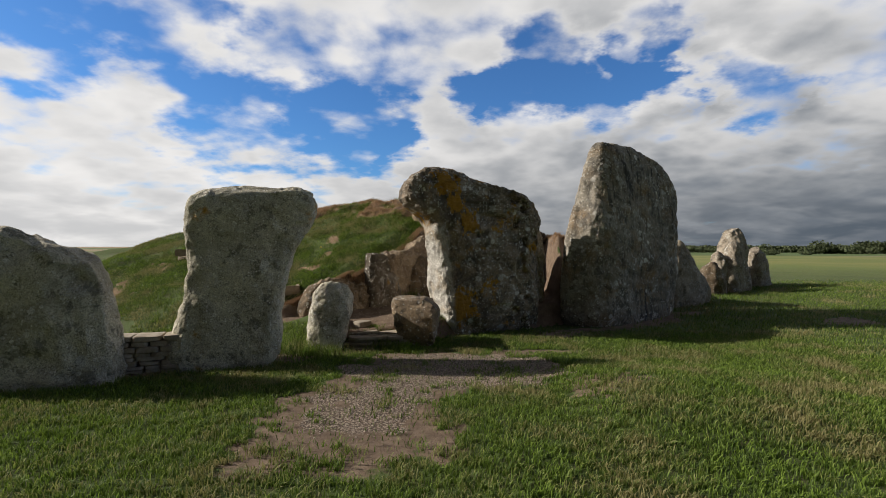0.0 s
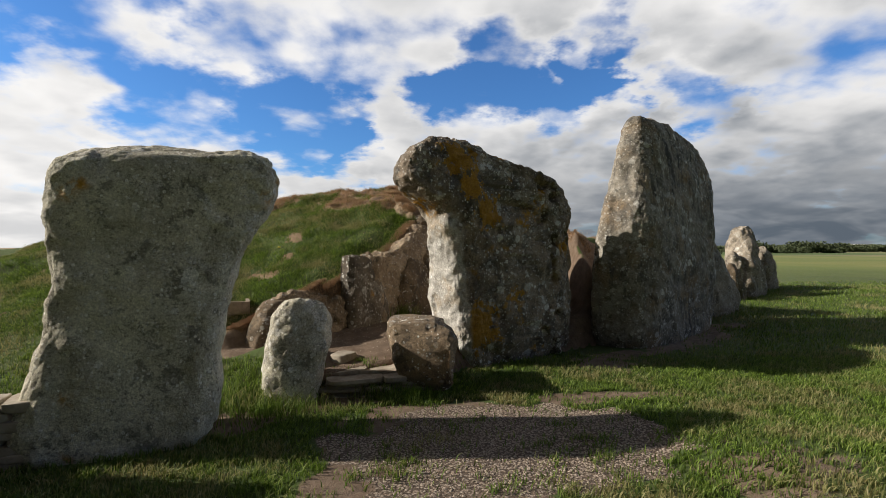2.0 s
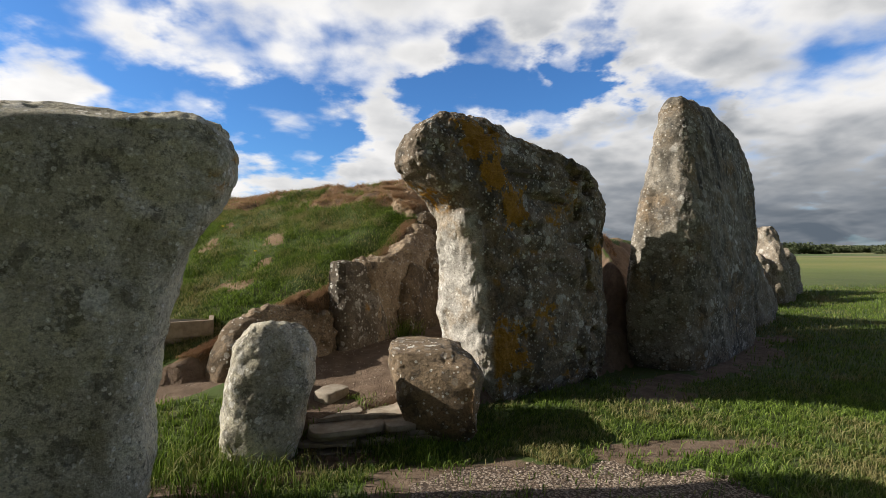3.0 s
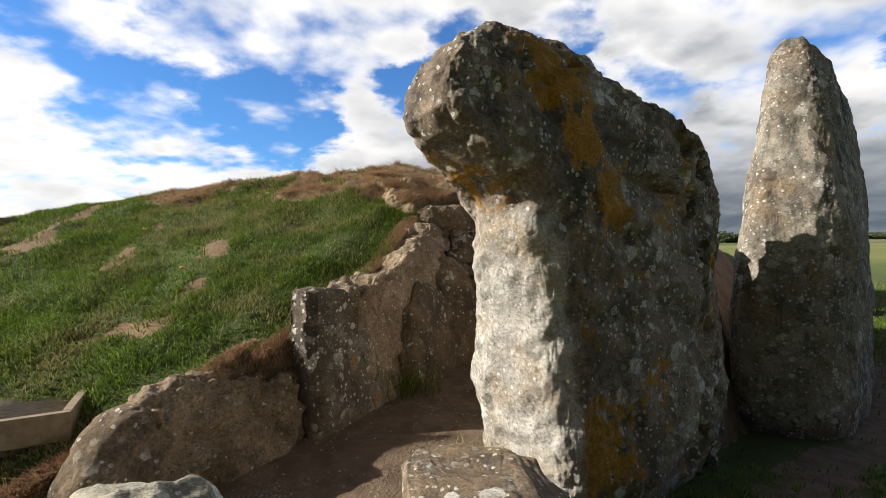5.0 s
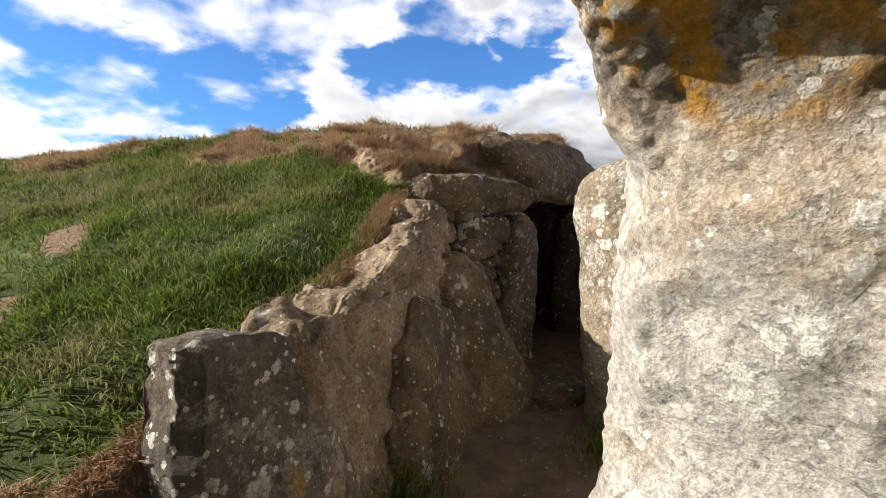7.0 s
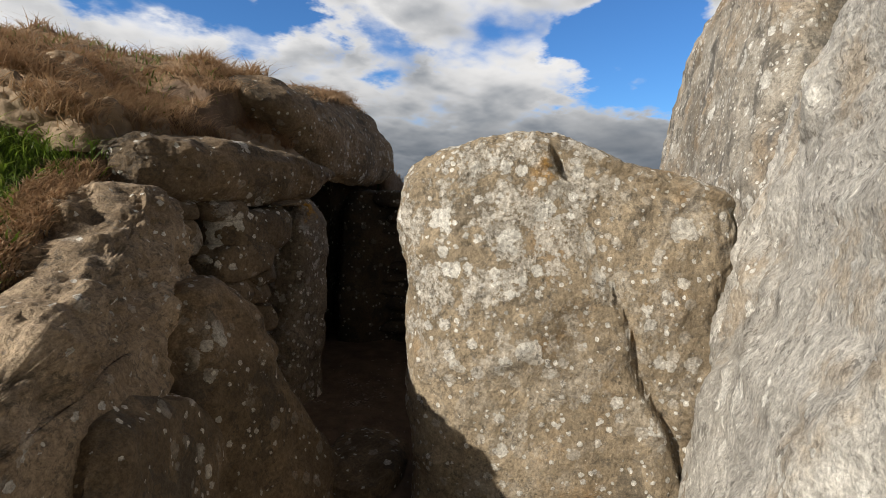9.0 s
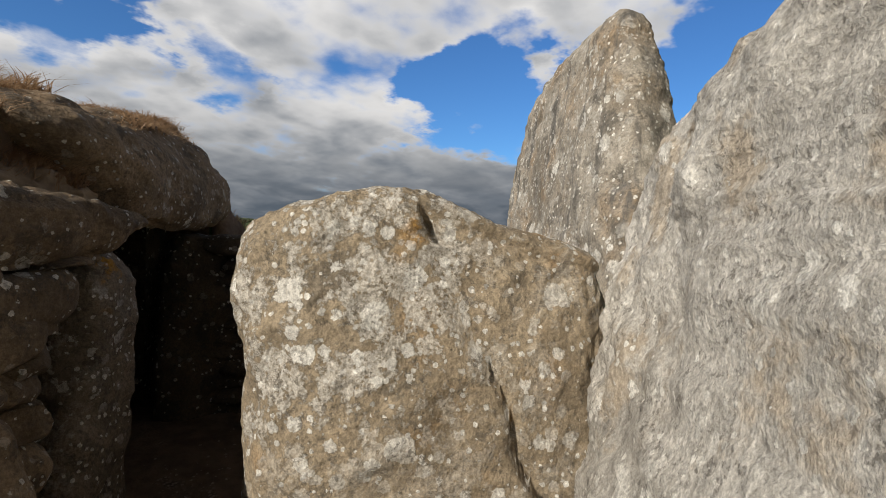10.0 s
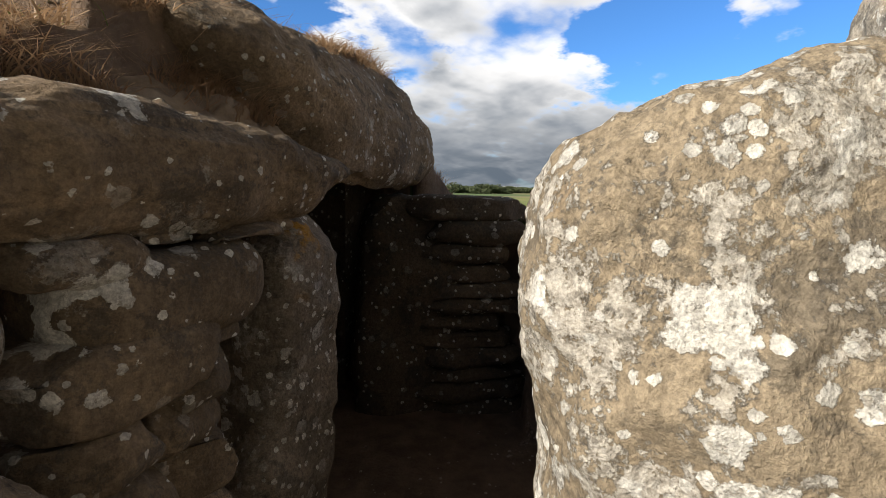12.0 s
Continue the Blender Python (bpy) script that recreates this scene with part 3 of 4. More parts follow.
def build_ground():
    xs, ys = spaced(-7.5, 9.0, 0.075, 3200), spaced(-0.5, 17.0, 0.075, 3200)
    X, Y = np.meshgrid(xs, ys)
    Z = ground(X, Y)
    idx = np.arange(X.size).reshape(X.shape)
    q = np.stack([idx[:-1, :-1], idx[:-1, 1:], idx[1:, 1:], idx[1:, :-1]], -1).reshape(-1, 4)
    ob = mesh_object("ground", np.stack([X, Y, Z], -1).reshape(-1, 3), q, M_EARTH)
    c = court_mask(X, Y)
    grav = np.maximum(gravel_mask(X, Y), c * (0.30 + 0.2 * fbm(xy3(X, Y, 2.0), 2, seed=51)))
    dirt = np.maximum(dirt_mask(X, Y), c)
    gy, gx = np.gradient(Z, ys, xs)
    steep = smooth(np.hypot(gx, gy), 0.75, 1.2)
    dirt = np.maximum(dirt, steep * (np.hypot(X, Y) < 30))
    beside = np.interp(Y, WALL_Y, WALL_X) - X
    strip = (beside > 0) * (1 - smooth(beside + 0.1 * fbm(xy3(X, Y, 3), 2, seed=52), 0.16, 0.30)) * smooth(Y, 8.2, 8.5) * (Y < 12.0)
    straw = np.maximum(np.maximum(bare_mask(X, Y), strip), scuffs(X, Y))
    col = np.stack([grav, dirt, straw, np.ones_like(grav)], -1).reshape(-1, 4).astype(np.float32)
    layer = ob.data.color_attributes.new("cover", "FLOAT_COLOR", "POINT")
    layer.data.foreach_set("color", col.ravel())
    return tagged(ob, "grassy ground rising into a turf-covered burial mound", "ground", kind="structure")


build_ground()

# ---- great stones of the facade ----
stone("sarsen_stone", M_GREY, "broad grey upright sarsen with mottled lichen and overhanging top", (-2.8, 6.35), (0.963, 0.27), [
    (-0.35, -0.62, 0.35, -0.15, 0.40), (0.0, -0.76, 0.50, -0.24, 0.46), (0.30, -0.82, 0.58, -0.25, 0.46), (0.75, -0.68, 0.63, -0.23, 0.44), (1.12, -0.60, 0.68, -0.22, 0.42),
    (1.50, -0.60, 0.79, -0.20, 0.40), (1.80, -0.62, 0.94, -0.19, 0.38), (2.0, -0.62, 1.05, -0.18, 0.38), (2.16, -0.60, 1.08, -0.17, 0.36), (2.29, -0.50, 1.02, -0.14, 0.33),
    (2.38, -0.36, 0.92, -0.04, 0.22), (2.42, 0.0, 0.3, 0.05, 0.12)], seed=2, groove=(0.30, 2.35, 0.55, 0.03, 0.03, 0.03, 1.75), boxy=4.6, lump=0.035, around=180, per=16)

stone("sarsen_stone", M_NOSED, "dark lichen-crusted upright sarsen with jutting rounded nose", (0.0, 8.15), (0.87, 0.49), [
    (-0.25, 0.22, 2.15, 0.05, 0.80), (0.20, 0.17, 2.27, 0.0, 0.96), (0.60, 0.13, 2.30, -0.02, 0.98), (1.0, 0.08, 2.30, 0.0, 0.95), (1.4, 0.05, 2.29, 0.02, 0.88),
    (1.8, -0.04, 2.33, 0.04, 0.80), (2.06, -0.14, 2.38, 0.05, 0.74), (2.20, -0.32, 2.36, 0.05, 0.70), (2.36, -0.53, 2.30, 0.06, 0.68), (2.52, -0.59, 2.14, 0.08, 0.66),
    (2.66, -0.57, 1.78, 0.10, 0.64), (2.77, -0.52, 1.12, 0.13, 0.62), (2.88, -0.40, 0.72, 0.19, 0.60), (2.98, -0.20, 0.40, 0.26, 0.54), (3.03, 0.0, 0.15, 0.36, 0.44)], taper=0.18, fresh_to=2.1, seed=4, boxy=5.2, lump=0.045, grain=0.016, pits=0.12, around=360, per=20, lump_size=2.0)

stone("sarsen_stone", M_TALL, "towering blunt-topped grey sarsen with dark vertical streaks", (3.25, 9.35), (0.8, 0.6), [
    (-0.3, 0.1, 2.5, 0.1, 0.95), (0.05, -0.12, 2.90, 0.0, 1.0), (0.5, -0.16, 3.05, 0.0, 1.02), (1.0, -0.16, 3.15, 0.0, 1.02), (1.5, -0.12, 3.22, 0.02, 0.98), (2.0, -0.04, 3.24, 0.05, 0.93),
    (2.5, 0.14, 3.30, 0.10, 0.88), (2.95, 0.26, 3.28, 0.15, 0.83), (3.3, 0.36, 3.12, 0.20, 0.79), (3.52, 0.46, 2.85, 0.26, 0.76), (3.70, 0.56, 2.35, 0.33, 0.72), (3.81, 0.68, 1.65, 0.42, 0.66), (3.85, 0.85, 1.1, 0.5, 0.6)],
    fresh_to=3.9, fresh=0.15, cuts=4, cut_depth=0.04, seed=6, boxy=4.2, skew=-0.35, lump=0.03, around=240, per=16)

stone("sarsen_stone", M_BLOCKING, "squat brown sarsen covered in pale round lichen beside the tomb entrance", (0.85, 11.1), (0.707, -0.707), [
    (0.2, 0.17, 1.62, -0.45, 0.35), (0.6, 0.12, 1.67, -0.52, 0.36), (1.0, 0.10, 1.70, -0.52, 0.36), (1.4, 0.07, 1.72, -0.50, 0.34), (1.7, 0.04, 1.68, -0.47, 0.32), (1.9, 0.01, 1.64, -0.43, 0.30),
    (2.04, 0.02, 1.58, -0.40, 0.27), (2.13, 0.06, 1.36, -0.38, 0.23), (2.20, 0.13, 1.10, -0.36, 0.18), (2.26, 0.26, 0.86, -0.33, 0.1), (2.31, 0.42, 0.70, -0.28, 0.0), (2.325, 0.55, 0.62, -0.2, -0.14)],
    seed=8, boxy=3.6, lump=0.03, grain=0.012, around=360, per=20, groove=(0.72, 2.25, 0.43, 0.024, 0.08, 0.045, -1.0))

stone("sarsen_stone", M_GREY, "low grey sarsen slab at the end of the facade", (-4.3, 5.4), (0.98, 0.2), [
    (-0.3, -1.9, 0.50, -0.2, 0.5), (0.0, -2.0, 0.52, -0.25, 0.55), (0.5, -2.0, 0.46, -0.25, 0.55), (1.0, -1.9, 0.36, -0.22, 0.5), (1.37, -1.8, 0.24, -0.18, 0.45), (1.62, -1.5, -0.12, -0.1, 0.38), (1.78, -1.2, -0.4, 0.0, 0.3), (1.83, -0.9, -0.6, 0.1, 0.18)],
    cuts=7, cut_depth=0.14, seed=10, boxy=3.4, lump=0.06, around=150, per=14)

stone("sarsen_stone", M_GREY, "small rounded grey standing stone beside the steps", (-1.8, 7.4), (0.96, 0.29), [
    (-0.15, -0.30, 0.24, -0.18, 0.25), (0.1, -0.33, 0.27, -0.2, 0.28), (0.5, -0.29, 0.36, -0.2, 0.28), (0.75, -0.25, 0.40, -0.18, 0.26), (0.95, -0.18, 0.32, -0.12, 0.22), (1.04, -0.08, 0.2, -0.04, 0.14), (1.06, 0.02, 0.08, 0.02, 0.08)],
    cuts=8, cut_depth=0.16, seed=12, boxy=2.8, lump=0.03, around=110, per=12)

stone("sarsen_block", M_WARM, "squared pale brown sarsen block by the path", (-0.5, 7.72), (0.96, -0.28), [
    (0.02, -0.10, 0.36, -0.22, 0.40), (0.2, -0.22, 0.46, -0.28, 0.46), (0.5, -0.34, 0.48, -0.30, 0.50), (0.66, -0.36, 0.38, -0.28, 0.50), (0.73, -0.35, 0.26, -0.26, 0.49), (0.76, -0.32, 0.20, -0.23, 0.46), (0.78, -0.2, 0.1, -0.05, 0.2)],
    cuts=7, cut_depth=0.16, seed=14, boxy=7.0, skew=-0.25, lump=0.03, around=120, per=12)

stone("sarsen_stone", M_FAR, "leaning grey sarsen beside the tall stone", (6.2, 12.1), (0.84, 0.54), [
    (-0.2, -0.9, 1.5, -0.2, 0.5), (0.5, -0.85, 1.1, -0.2, 0.5), (1.0, -0.8, 0.5, -0.18, 0.45), (1.5, -0.6, 0.15, -0.1, 0.4), (1.8, -0.4, -0.15, 0.0, 0.3), (1.86, -0.3, -0.25, 0.1, 0.2)],
    cuts=9, cut_depth=0.2, seed=16, boxy=3.0, lump=0.06, around=90, per=10)
stone("sarsen_stone", M_FAR, "tall pale sarsen with rounded head far along the facade", (9.75, 15.7), (0.84, 0.54), [
    (0.1, -0.9, 0.9, -0.3, 0.5), (0.8, -0.85, 0.7, -0.3, 0.5), (1.4, -0.6, 0.45, -0.25, 0.45), (1.9, -0.45, 0.38, -0.2, 0.4), (2.2, -0.3, 0.25, -0.1, 0.3), (2.32, -0.1, 0.1, 0.0, 0.12)],
    cuts=9, cut_depth=0.2, seed=18, boxy=2.6, lump=0.07, around=90, per=10)
stone("sarsen_stone", M_FAR, "blunt pale sarsen at the far facade end", (10.9, 16.4), (0.84, 0.54), [
    (0.1, -0.6, 0.55, -0.3, 0.4), (0.8, -0.55, 0.5, -0.3, 0.4), (1.3, -0.45, 0.3, -0.2, 0.35), (1.6, -0.3, 0.1, -0.1, 0.2), (1.66, -0.1, 0.0, 0.0, 0.05)],
    cuts=9, cut_depth=0.2, seed=20, boxy=2.6, lump=0.07, around=80, per=9)
stone("sarsen_stone", M_FAR, "small pale sarsen between far standing stones", (8.55, 14.6), (0.84, 0.54), [
    (0.1, -0.4, 0.4, -0.3, 0.3), (0.8, -0.36, 0.34, -0.25, 0.3), (1.2, -0.28, 0.2, -0.2, 0.25), (1.5, -0.1, 0.08, -0.05, 0.1), (1.53, -0.02, 0.02, 0.0, 0.04)],
    cuts=9, cut_depth=0.2, seed=22, boxy=2.6, lump=0.06, around=80, per=9)

# ---- forecourt: side wall, entrance stones ----
stone("upright_slab", M_SLAB, "thin weathered sarsen slab ending the forecourt wall", (-1.42, 9.33), (0.60, 0.80), [
    (0.1, -0.02, 0.92, -0.12, 0.26), (0.5, -0.02, 0.88, -0.11, 0.25), (0.9, -0.02, 0.80, -0.08, 0.25), (1.2, 0.0, 0.68, -0.05, 0.25), (1.38, 0.02, 0.52, -0.03, 0.24), (1.46, 0.04, 0.38, 0.0, 0.21), (1.49, 0.12, 0.28, 0.06, 0.14)],
    cuts=6, cut_depth=0.12, seed=24, boxy=5.0, lump=0.03, around=120, per=14)

stone("forecourt_wall", M_RUBBLE, "earth-packed rubble wall with a worn sloping crest", (-1.02, 9.78), (0.49, 0.87), [
    (0.2, -0.1, 2.1, -0.12, 0.36), (0.7, -0.1, 2.1, -0.08, 0.36), (1.38, -0.1, 2.05, -0.02, 0.36), (1.48, 0.22, 2.02, 0.0, 0.35), (1.58, 0.62, 2.0, 0.0, 0.35), (1.70, 1.05, 1.98, 0.01, 0.34), (1.86, 1.38, 1.95, 0.02, 0.33), (1.99, 1.60, 1.90, 0.04, 0.3), (2.03, 1.7, 1.8, 0.1, 0.2)],
    "wall", seed=26, boxy=5.0, lump=0.045, grain=0.032, around=260, per=18)
stone("boulder", M_WARM, "lichen-spotted sarsen leaning on the forecourt wall", (-0.52, 10.5), (0.49, 0.87), [
    (0.25, -0.35, 0.75, -0.22, 0.12), (0.6, -0.36, 0.78, -0.20, 0.12), (1.0, -0.30, 0.72, -0.14, 0.12), (1.25, -0.15, 0.55, -0.09, 0.12), (1.38, 0.0, 0.38, -0.04, 0.1), (1.41, 0.1, 0.2, 0.0, 0.04)],
    cuts=7, cut_depth=0.12, seed=28, boxy=3.2, lump=0.035, around=110, per=12)
stone("boulder", M_WARM, "smooth brown boulder at the foot of the entrance wall", (0.1, 11.28), (0.88, 0.47), [
    (0.3, -0.55, 0.58, -0.38, 0.3), (0.6, -0.52, 0.47, -0.34, 0.3), (0.85, -0.48, 0.34, -0.26, 0.3), (1.2, -0.46, 0.14, -0.16, 0.3), (1.46, -0.38, 0.07, -0.08, 0.28), (1.6, -0.33, 0.0, -0.02, 0.25), (1.64, -0.2, -0.1, 0.05, 0.15)],
    cuts=7, cut_depth=0.12, seed=30, boxy=3.0, lump=0.03, around=120, per=12)
stone("rock", M_RUBBLE, "low earth-bound rock below the grassy bank", (-2.15, 8.72), (0.72, 0.70), [
    (0.05, -0.15, 0.98, -0.16, 0.4), (0.45, -0.15, 0.96, -0.15, 0.4), (0.72, -0.12, 0.94, -0.10, 0.38), (0.88, -0.05, 0.9, -0.02, 0.36), (0.98, 0.05, 0.75, 0.08, 0.32), (1.0, 0.3, 0.5, 0.15, 0.2)], "rock", cuts=7, cut_depth=0.12, seed=32, boxy=4.0, lump=0.06, grain=0.03, pits=0.07, around=160, per=16, lump_size=3.5)
stone("rock", M_WARM, "slanting smooth rock at the foot of the bank", (-2.42, 8.42), (0.55, 0.83), [
    (0.0, -0.15, 0.40, -0.2, 0.25), (0.4, -0.12, 0.40, -0.18, 0.25), (0.65, 0.0, 0.40, -0.12, 0.22), (0.85, 0.15, 0.38, -0.05, 0.18), (0.92, 0.25, 0.33, 0.0, 0.1)], "rock", cuts=7, cut_depth=0.12, seed=34, boxy=3.0, lump=0.03, around=90, per=10)
stone("threshold_slab", M_WARM, "flat worn threshold slab on the forecourt floor", (0.72, 11.25), (0.8, 0.6), [
    (0.35, -0.3, 0.3, -0.2, 0.2), (0.5, -0.34, 0.32, -0.24, 0.24), (0.57, -0.3, 0.28, -0.2, 0.2), (0.59, -0.1, 0.1, -0.05, 0.05)], "slab", cuts=7, cut_depth=0.12, seed=36, boxy=3.0, lump=0.02, around=60, per=8)

stone("lintel_slab", M_WARM, "thick brown lintel slab over the entrance side wall", (-0.1, 11.55), (0.88, 0.47), [
    (1.965, -0.15, 0.98, 0.02, 0.5), (2.0, -0.2, 1.10, -0.03, 0.55), (2.07, -0.22, 1.20, -0.07, 0.58), (2.13, -0.22, 1.30, -0.08, 0.58), (2.19, -0.22, 1.16, -0.07, 0.56), (2.235, -0.18, 0.92, -0.04, 0.53), (2.26, -0.1, 0.7, 0.02, 0.5), (2.265, 0.2, 0.4, 0.2, 0.3)],
    "slab", cuts=3, cut_depth=0.05, seed=38, boxy=4.6, lump=0.028, grain=0.014, around=240, per=16)
stone("jamb_stone", M_SLAB, "tall narrow jamb stone with pale lichen at the tomb entrance", (0.92, 12.3), (0.88, 0.47), [
    (0.2, -0.45, 0.05, -0.1, 0.5), (0.7, -0.47, 0.05, -0.12, 0.5), (1.0, -0.45, 0.06, -0.12, 0.5), (1.12, -0.36, 0.09, -0.08, 0.5), (1.35, -0.33, 0.12, -0.08, 0.5), (1.6, -0.31, 0.15, -0.09, 0.48), (1.8, -0.29, 0.13, -0.08, 0.46), (1.93, -0.23, 0.06, -0.02, 0.4), (1.97, -0.15, 0.0, 0.1, 0.2)],
    cuts=4, cut_depth=0.06, seed=40, boxy=5.0, lump=0.03, around=140, per=12)
stone("capstone", M_WARM, "massive brown capstone roofing the tomb entrance", (1.0, 12.36), (0.77, 0.64), [
    (2.08, 0.10, 1.70, 0.05, 1.2), (2.16, -0.05, 1.92, -0.04, 1.3), (2.30, -0.20, 2.2, -0.08, 1.35), (2.48, -0.42, 2.15, -0.06, 1.35), (2.62, -0.52, 1.92, 0.0, 1.3), (2.76, -0.30, 1.85, 0.08, 1.25), (2.86, 0.3, 1.65, 0.2, 1.1), (2.9, 0.8, 1.3, 0.4, 0.8)],
    cuts=6, cut_depth=0.07, seed=42, boxy=4.2, lump=0.045, around=180, per=14)
stone("jamb_stone", M_SHADED, "shade-darkened upright stone on the inner side of the entrance", (1.85, 13.15), (0.80, -0.42), [
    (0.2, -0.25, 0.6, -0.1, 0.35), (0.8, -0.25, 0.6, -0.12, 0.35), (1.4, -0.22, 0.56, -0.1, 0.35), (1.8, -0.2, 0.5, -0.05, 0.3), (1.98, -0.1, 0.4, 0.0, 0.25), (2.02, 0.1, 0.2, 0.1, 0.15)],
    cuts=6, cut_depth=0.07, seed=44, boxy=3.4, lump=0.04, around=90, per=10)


def part_mesh(name, v, q, material, parent, label=""):
    ob = mesh_object(name, v, q, material)
    ob.parent = parent
    if label:
        ob["label"] = label
    return ob


def thing(name, at, label, category, group="", kind=""):
    ob = new(name)
    ob.location = at
    return tagged(ob, label, category, group, kind)


def drystone(name, label, at, pieces, material, flat=False):
    """A thing of fitted stones: (x, y, z, along, length, depth, height)."""
    wall = thing(name, (0, 0, 0), label, "wall")
    for k, (x, y, z, along, L, D, Hh) in enumerate(pieces):
        if flat:
            rows = [(z, -0.47 * L, 0.47 * L, -0.47 * D, 0.47 * D), (z + 0.12 * Hh, -0.5 * L, 0.5 * L, -0.5 * D, 0.5 * D), (z + 0.85 * Hh, -0.5 * L, 0.49 * L, -0.5 * D, 0.5 * D), (z + 0.97 * Hh, -0.47 * L, 0.46 * L, -0.47 * D, 0.47 * D), (z + Hh, -0.3 * L, 0.3 * L, -0.3 * D, 0.3 * D)]
            v, q = stone_verts((x, y), along, rows, around=44, per=3, boxy=6.0, lump=0.012, grain=0.006, seed=60 + k * 3, lump_size=4.0)
            part_mesh("slab", v, q, material, wall)
            continue
        v, q = boulder((x, y, z), along, (L, D, Hh), 0.7, cuts=6, cut_depth=0.2, around=48, per=7, boxy=3.6, lump=0.018 + 0.03 * min(L, Hh), grain=0.008, seed=60 + k * 3, lump_size=3.0)
        part_mesh("stone", v, q, material, wall)
    return wall


BANK = [(2.15, -0.5, 1.25, 0.05, 1.3), (2.28, -0.5, 1.22, 0.07, 1.3), (2.36, -0.48, 1.16, 0.18, 1.3), (2.45, -0.45, 1.1, 0.36, 1.3), (2.55, -0.4, 1.0, 0.56, 1.25), (2.66, -0.3, 0.9, 0.72, 1.2), (2.72, 0.0, 0.7, 0.85, 1.1), (2.74, 0.2, 0.5, 0.95, 1.0)]
stone("earth_bank", M_MORTAR, "crumbling brown earth slope between lintel and turf", (-0.1, 11.75), (0.88, 0.47), BANK, "earth", seed=37, boxy=5.0, lump=0.06, grain=0.035, around=220, per=14, lump_size=3.0)
# stones of the entrance side wall, set out along its face: offset along, bottom height, length, height, forward
FACE = [(0.28, 1.85, 0.32, 0.12, 0.06), (0.48, 1.92, 0.19, 0.065, 0.05), (0.73, 1.895, 0.36, 0.08, 0.07), (0.50, 1.66, 0.58, 0.25, 0.07), (0.36, 1.53, 0.54, 0.20, 0.11), (0.67, 1.61, 0.13, 0.11, 0.02), (0.555, 1.46, 0.23, 0.17, 0.05),
        (0.25, 1.39, 0.34, 0.16, 0.12), (0.45, 1.37, 0.14, 0.15, 0.05), (0.55, 1.35, 0.20, 0.13, 0.02), (0.25, 1.13, 0.40, 0.26, 0.12), (0.57, 1.17, 0.32, 0.19, 0.02), (0.02, 1.45, 0.24, 0.22, 0.04), (0.02, 1.68, 0.26, 0.20, 0.03), (0.04, 1.87, 0.22, 0.11, 0.02),
        (0.50, 0.92, 0.44, 0.26, 0.02), (0.15, 0.9, 0.4, 0.3, 0.08), (0.45, 0.5, 0.5, 0.4, 0.02), (0.90, 1.92, 0.18, 0.07, 0.0)]
drystone("drystone_wall", "rubble drystone facing of rounded brown stones below the lintel", (0, 0, 0),
         [(-0.1 + 0.88 * u + 0.47 * (f - 0.22), 11.55 + 0.47 * u - 0.88 * (f - 0.22), z, (0.88, 0.47), L, 0.42, Hh) for u, z, L, Hh, f in FACE], M_WARM)

# stacked thin slabs on the inner right of the entrance
rng = random.Random(5)
pieces = []
z = 0.45
while z < 1.95:
    hh = rng.uniform(0.10, 0.17)
    off = rng.uniform(-0.05, 0.05)
    pieces.append((2.36 + off, 12.98 - off, z, (0.80, -0.45), rng.uniform(0.75, 0.95), 0.5, hh))
    z += hh * 0.92
drystone("drystone_pier", "shade-darkened stacked drystone pier inside the entrance", (0, 0, 0), pieces, M_SHADED)

# low drystone infill between the two facade stones
rng = random.Random(8)
pieces = []
z = -0.05
while z < 0.47:
    hh = rng.uniform(0.045, 0.075)
    u = -0.42
    while u < 0.36:
        L = rng.uniform(0.16, 0.34)
        pieces.append((-3.87 + 0.95 * (u + L / 2), 6.02 + 0.28 * (u + L / 2) + rng.uniform(-0.02, 0.02), z, (0.95, 0.28), L * 0.97, 0.34, hh))
        u += L
    z += hh
drystone("drystone_infill", "low drystone wall of thin pale slabs between facade stones", (0, 0, 0), pieces, M_SLATE, True)

# slab step up to the forecourt
rng = random.Random(11)
pieces = []
z = -0.03
while z < 0.17:
    hh = rng.uniform(0.035, 0.06)
    u = rng.uniform(-0.15, 0.0)
    while u < 0.78:
        L = rng.uniform(0.28, 0.66)
        pieces.append((-1.42 + (u + L / 2), 7.66 + 0.06 * u + rng.uniform(-0.05, 0.05) + 0.25 * max(0.0, z), z, (1.0, rng.uniform(-0.15, 0.2)), L, rng.uniform(0.42, 0.6), hh))
        u += L
    z += hh * 0.95
pieces += [(-1.30, 7.78, 0.18, (0.9, 0.3), 0.42, 0.34, 0.045), (-0.95, 7.82, 0.18, (1.0, -0.1), 0.5, 0.4, 0.04), (-1.36, 8.02, 0.22, (0.5, 0.8), 0.3, 0.2, 0.12)]
drystone("stone_step", "worn step of layered pale slabs leading to the forecourt", (0, 0, 0), pieces, M_SLATE, True)


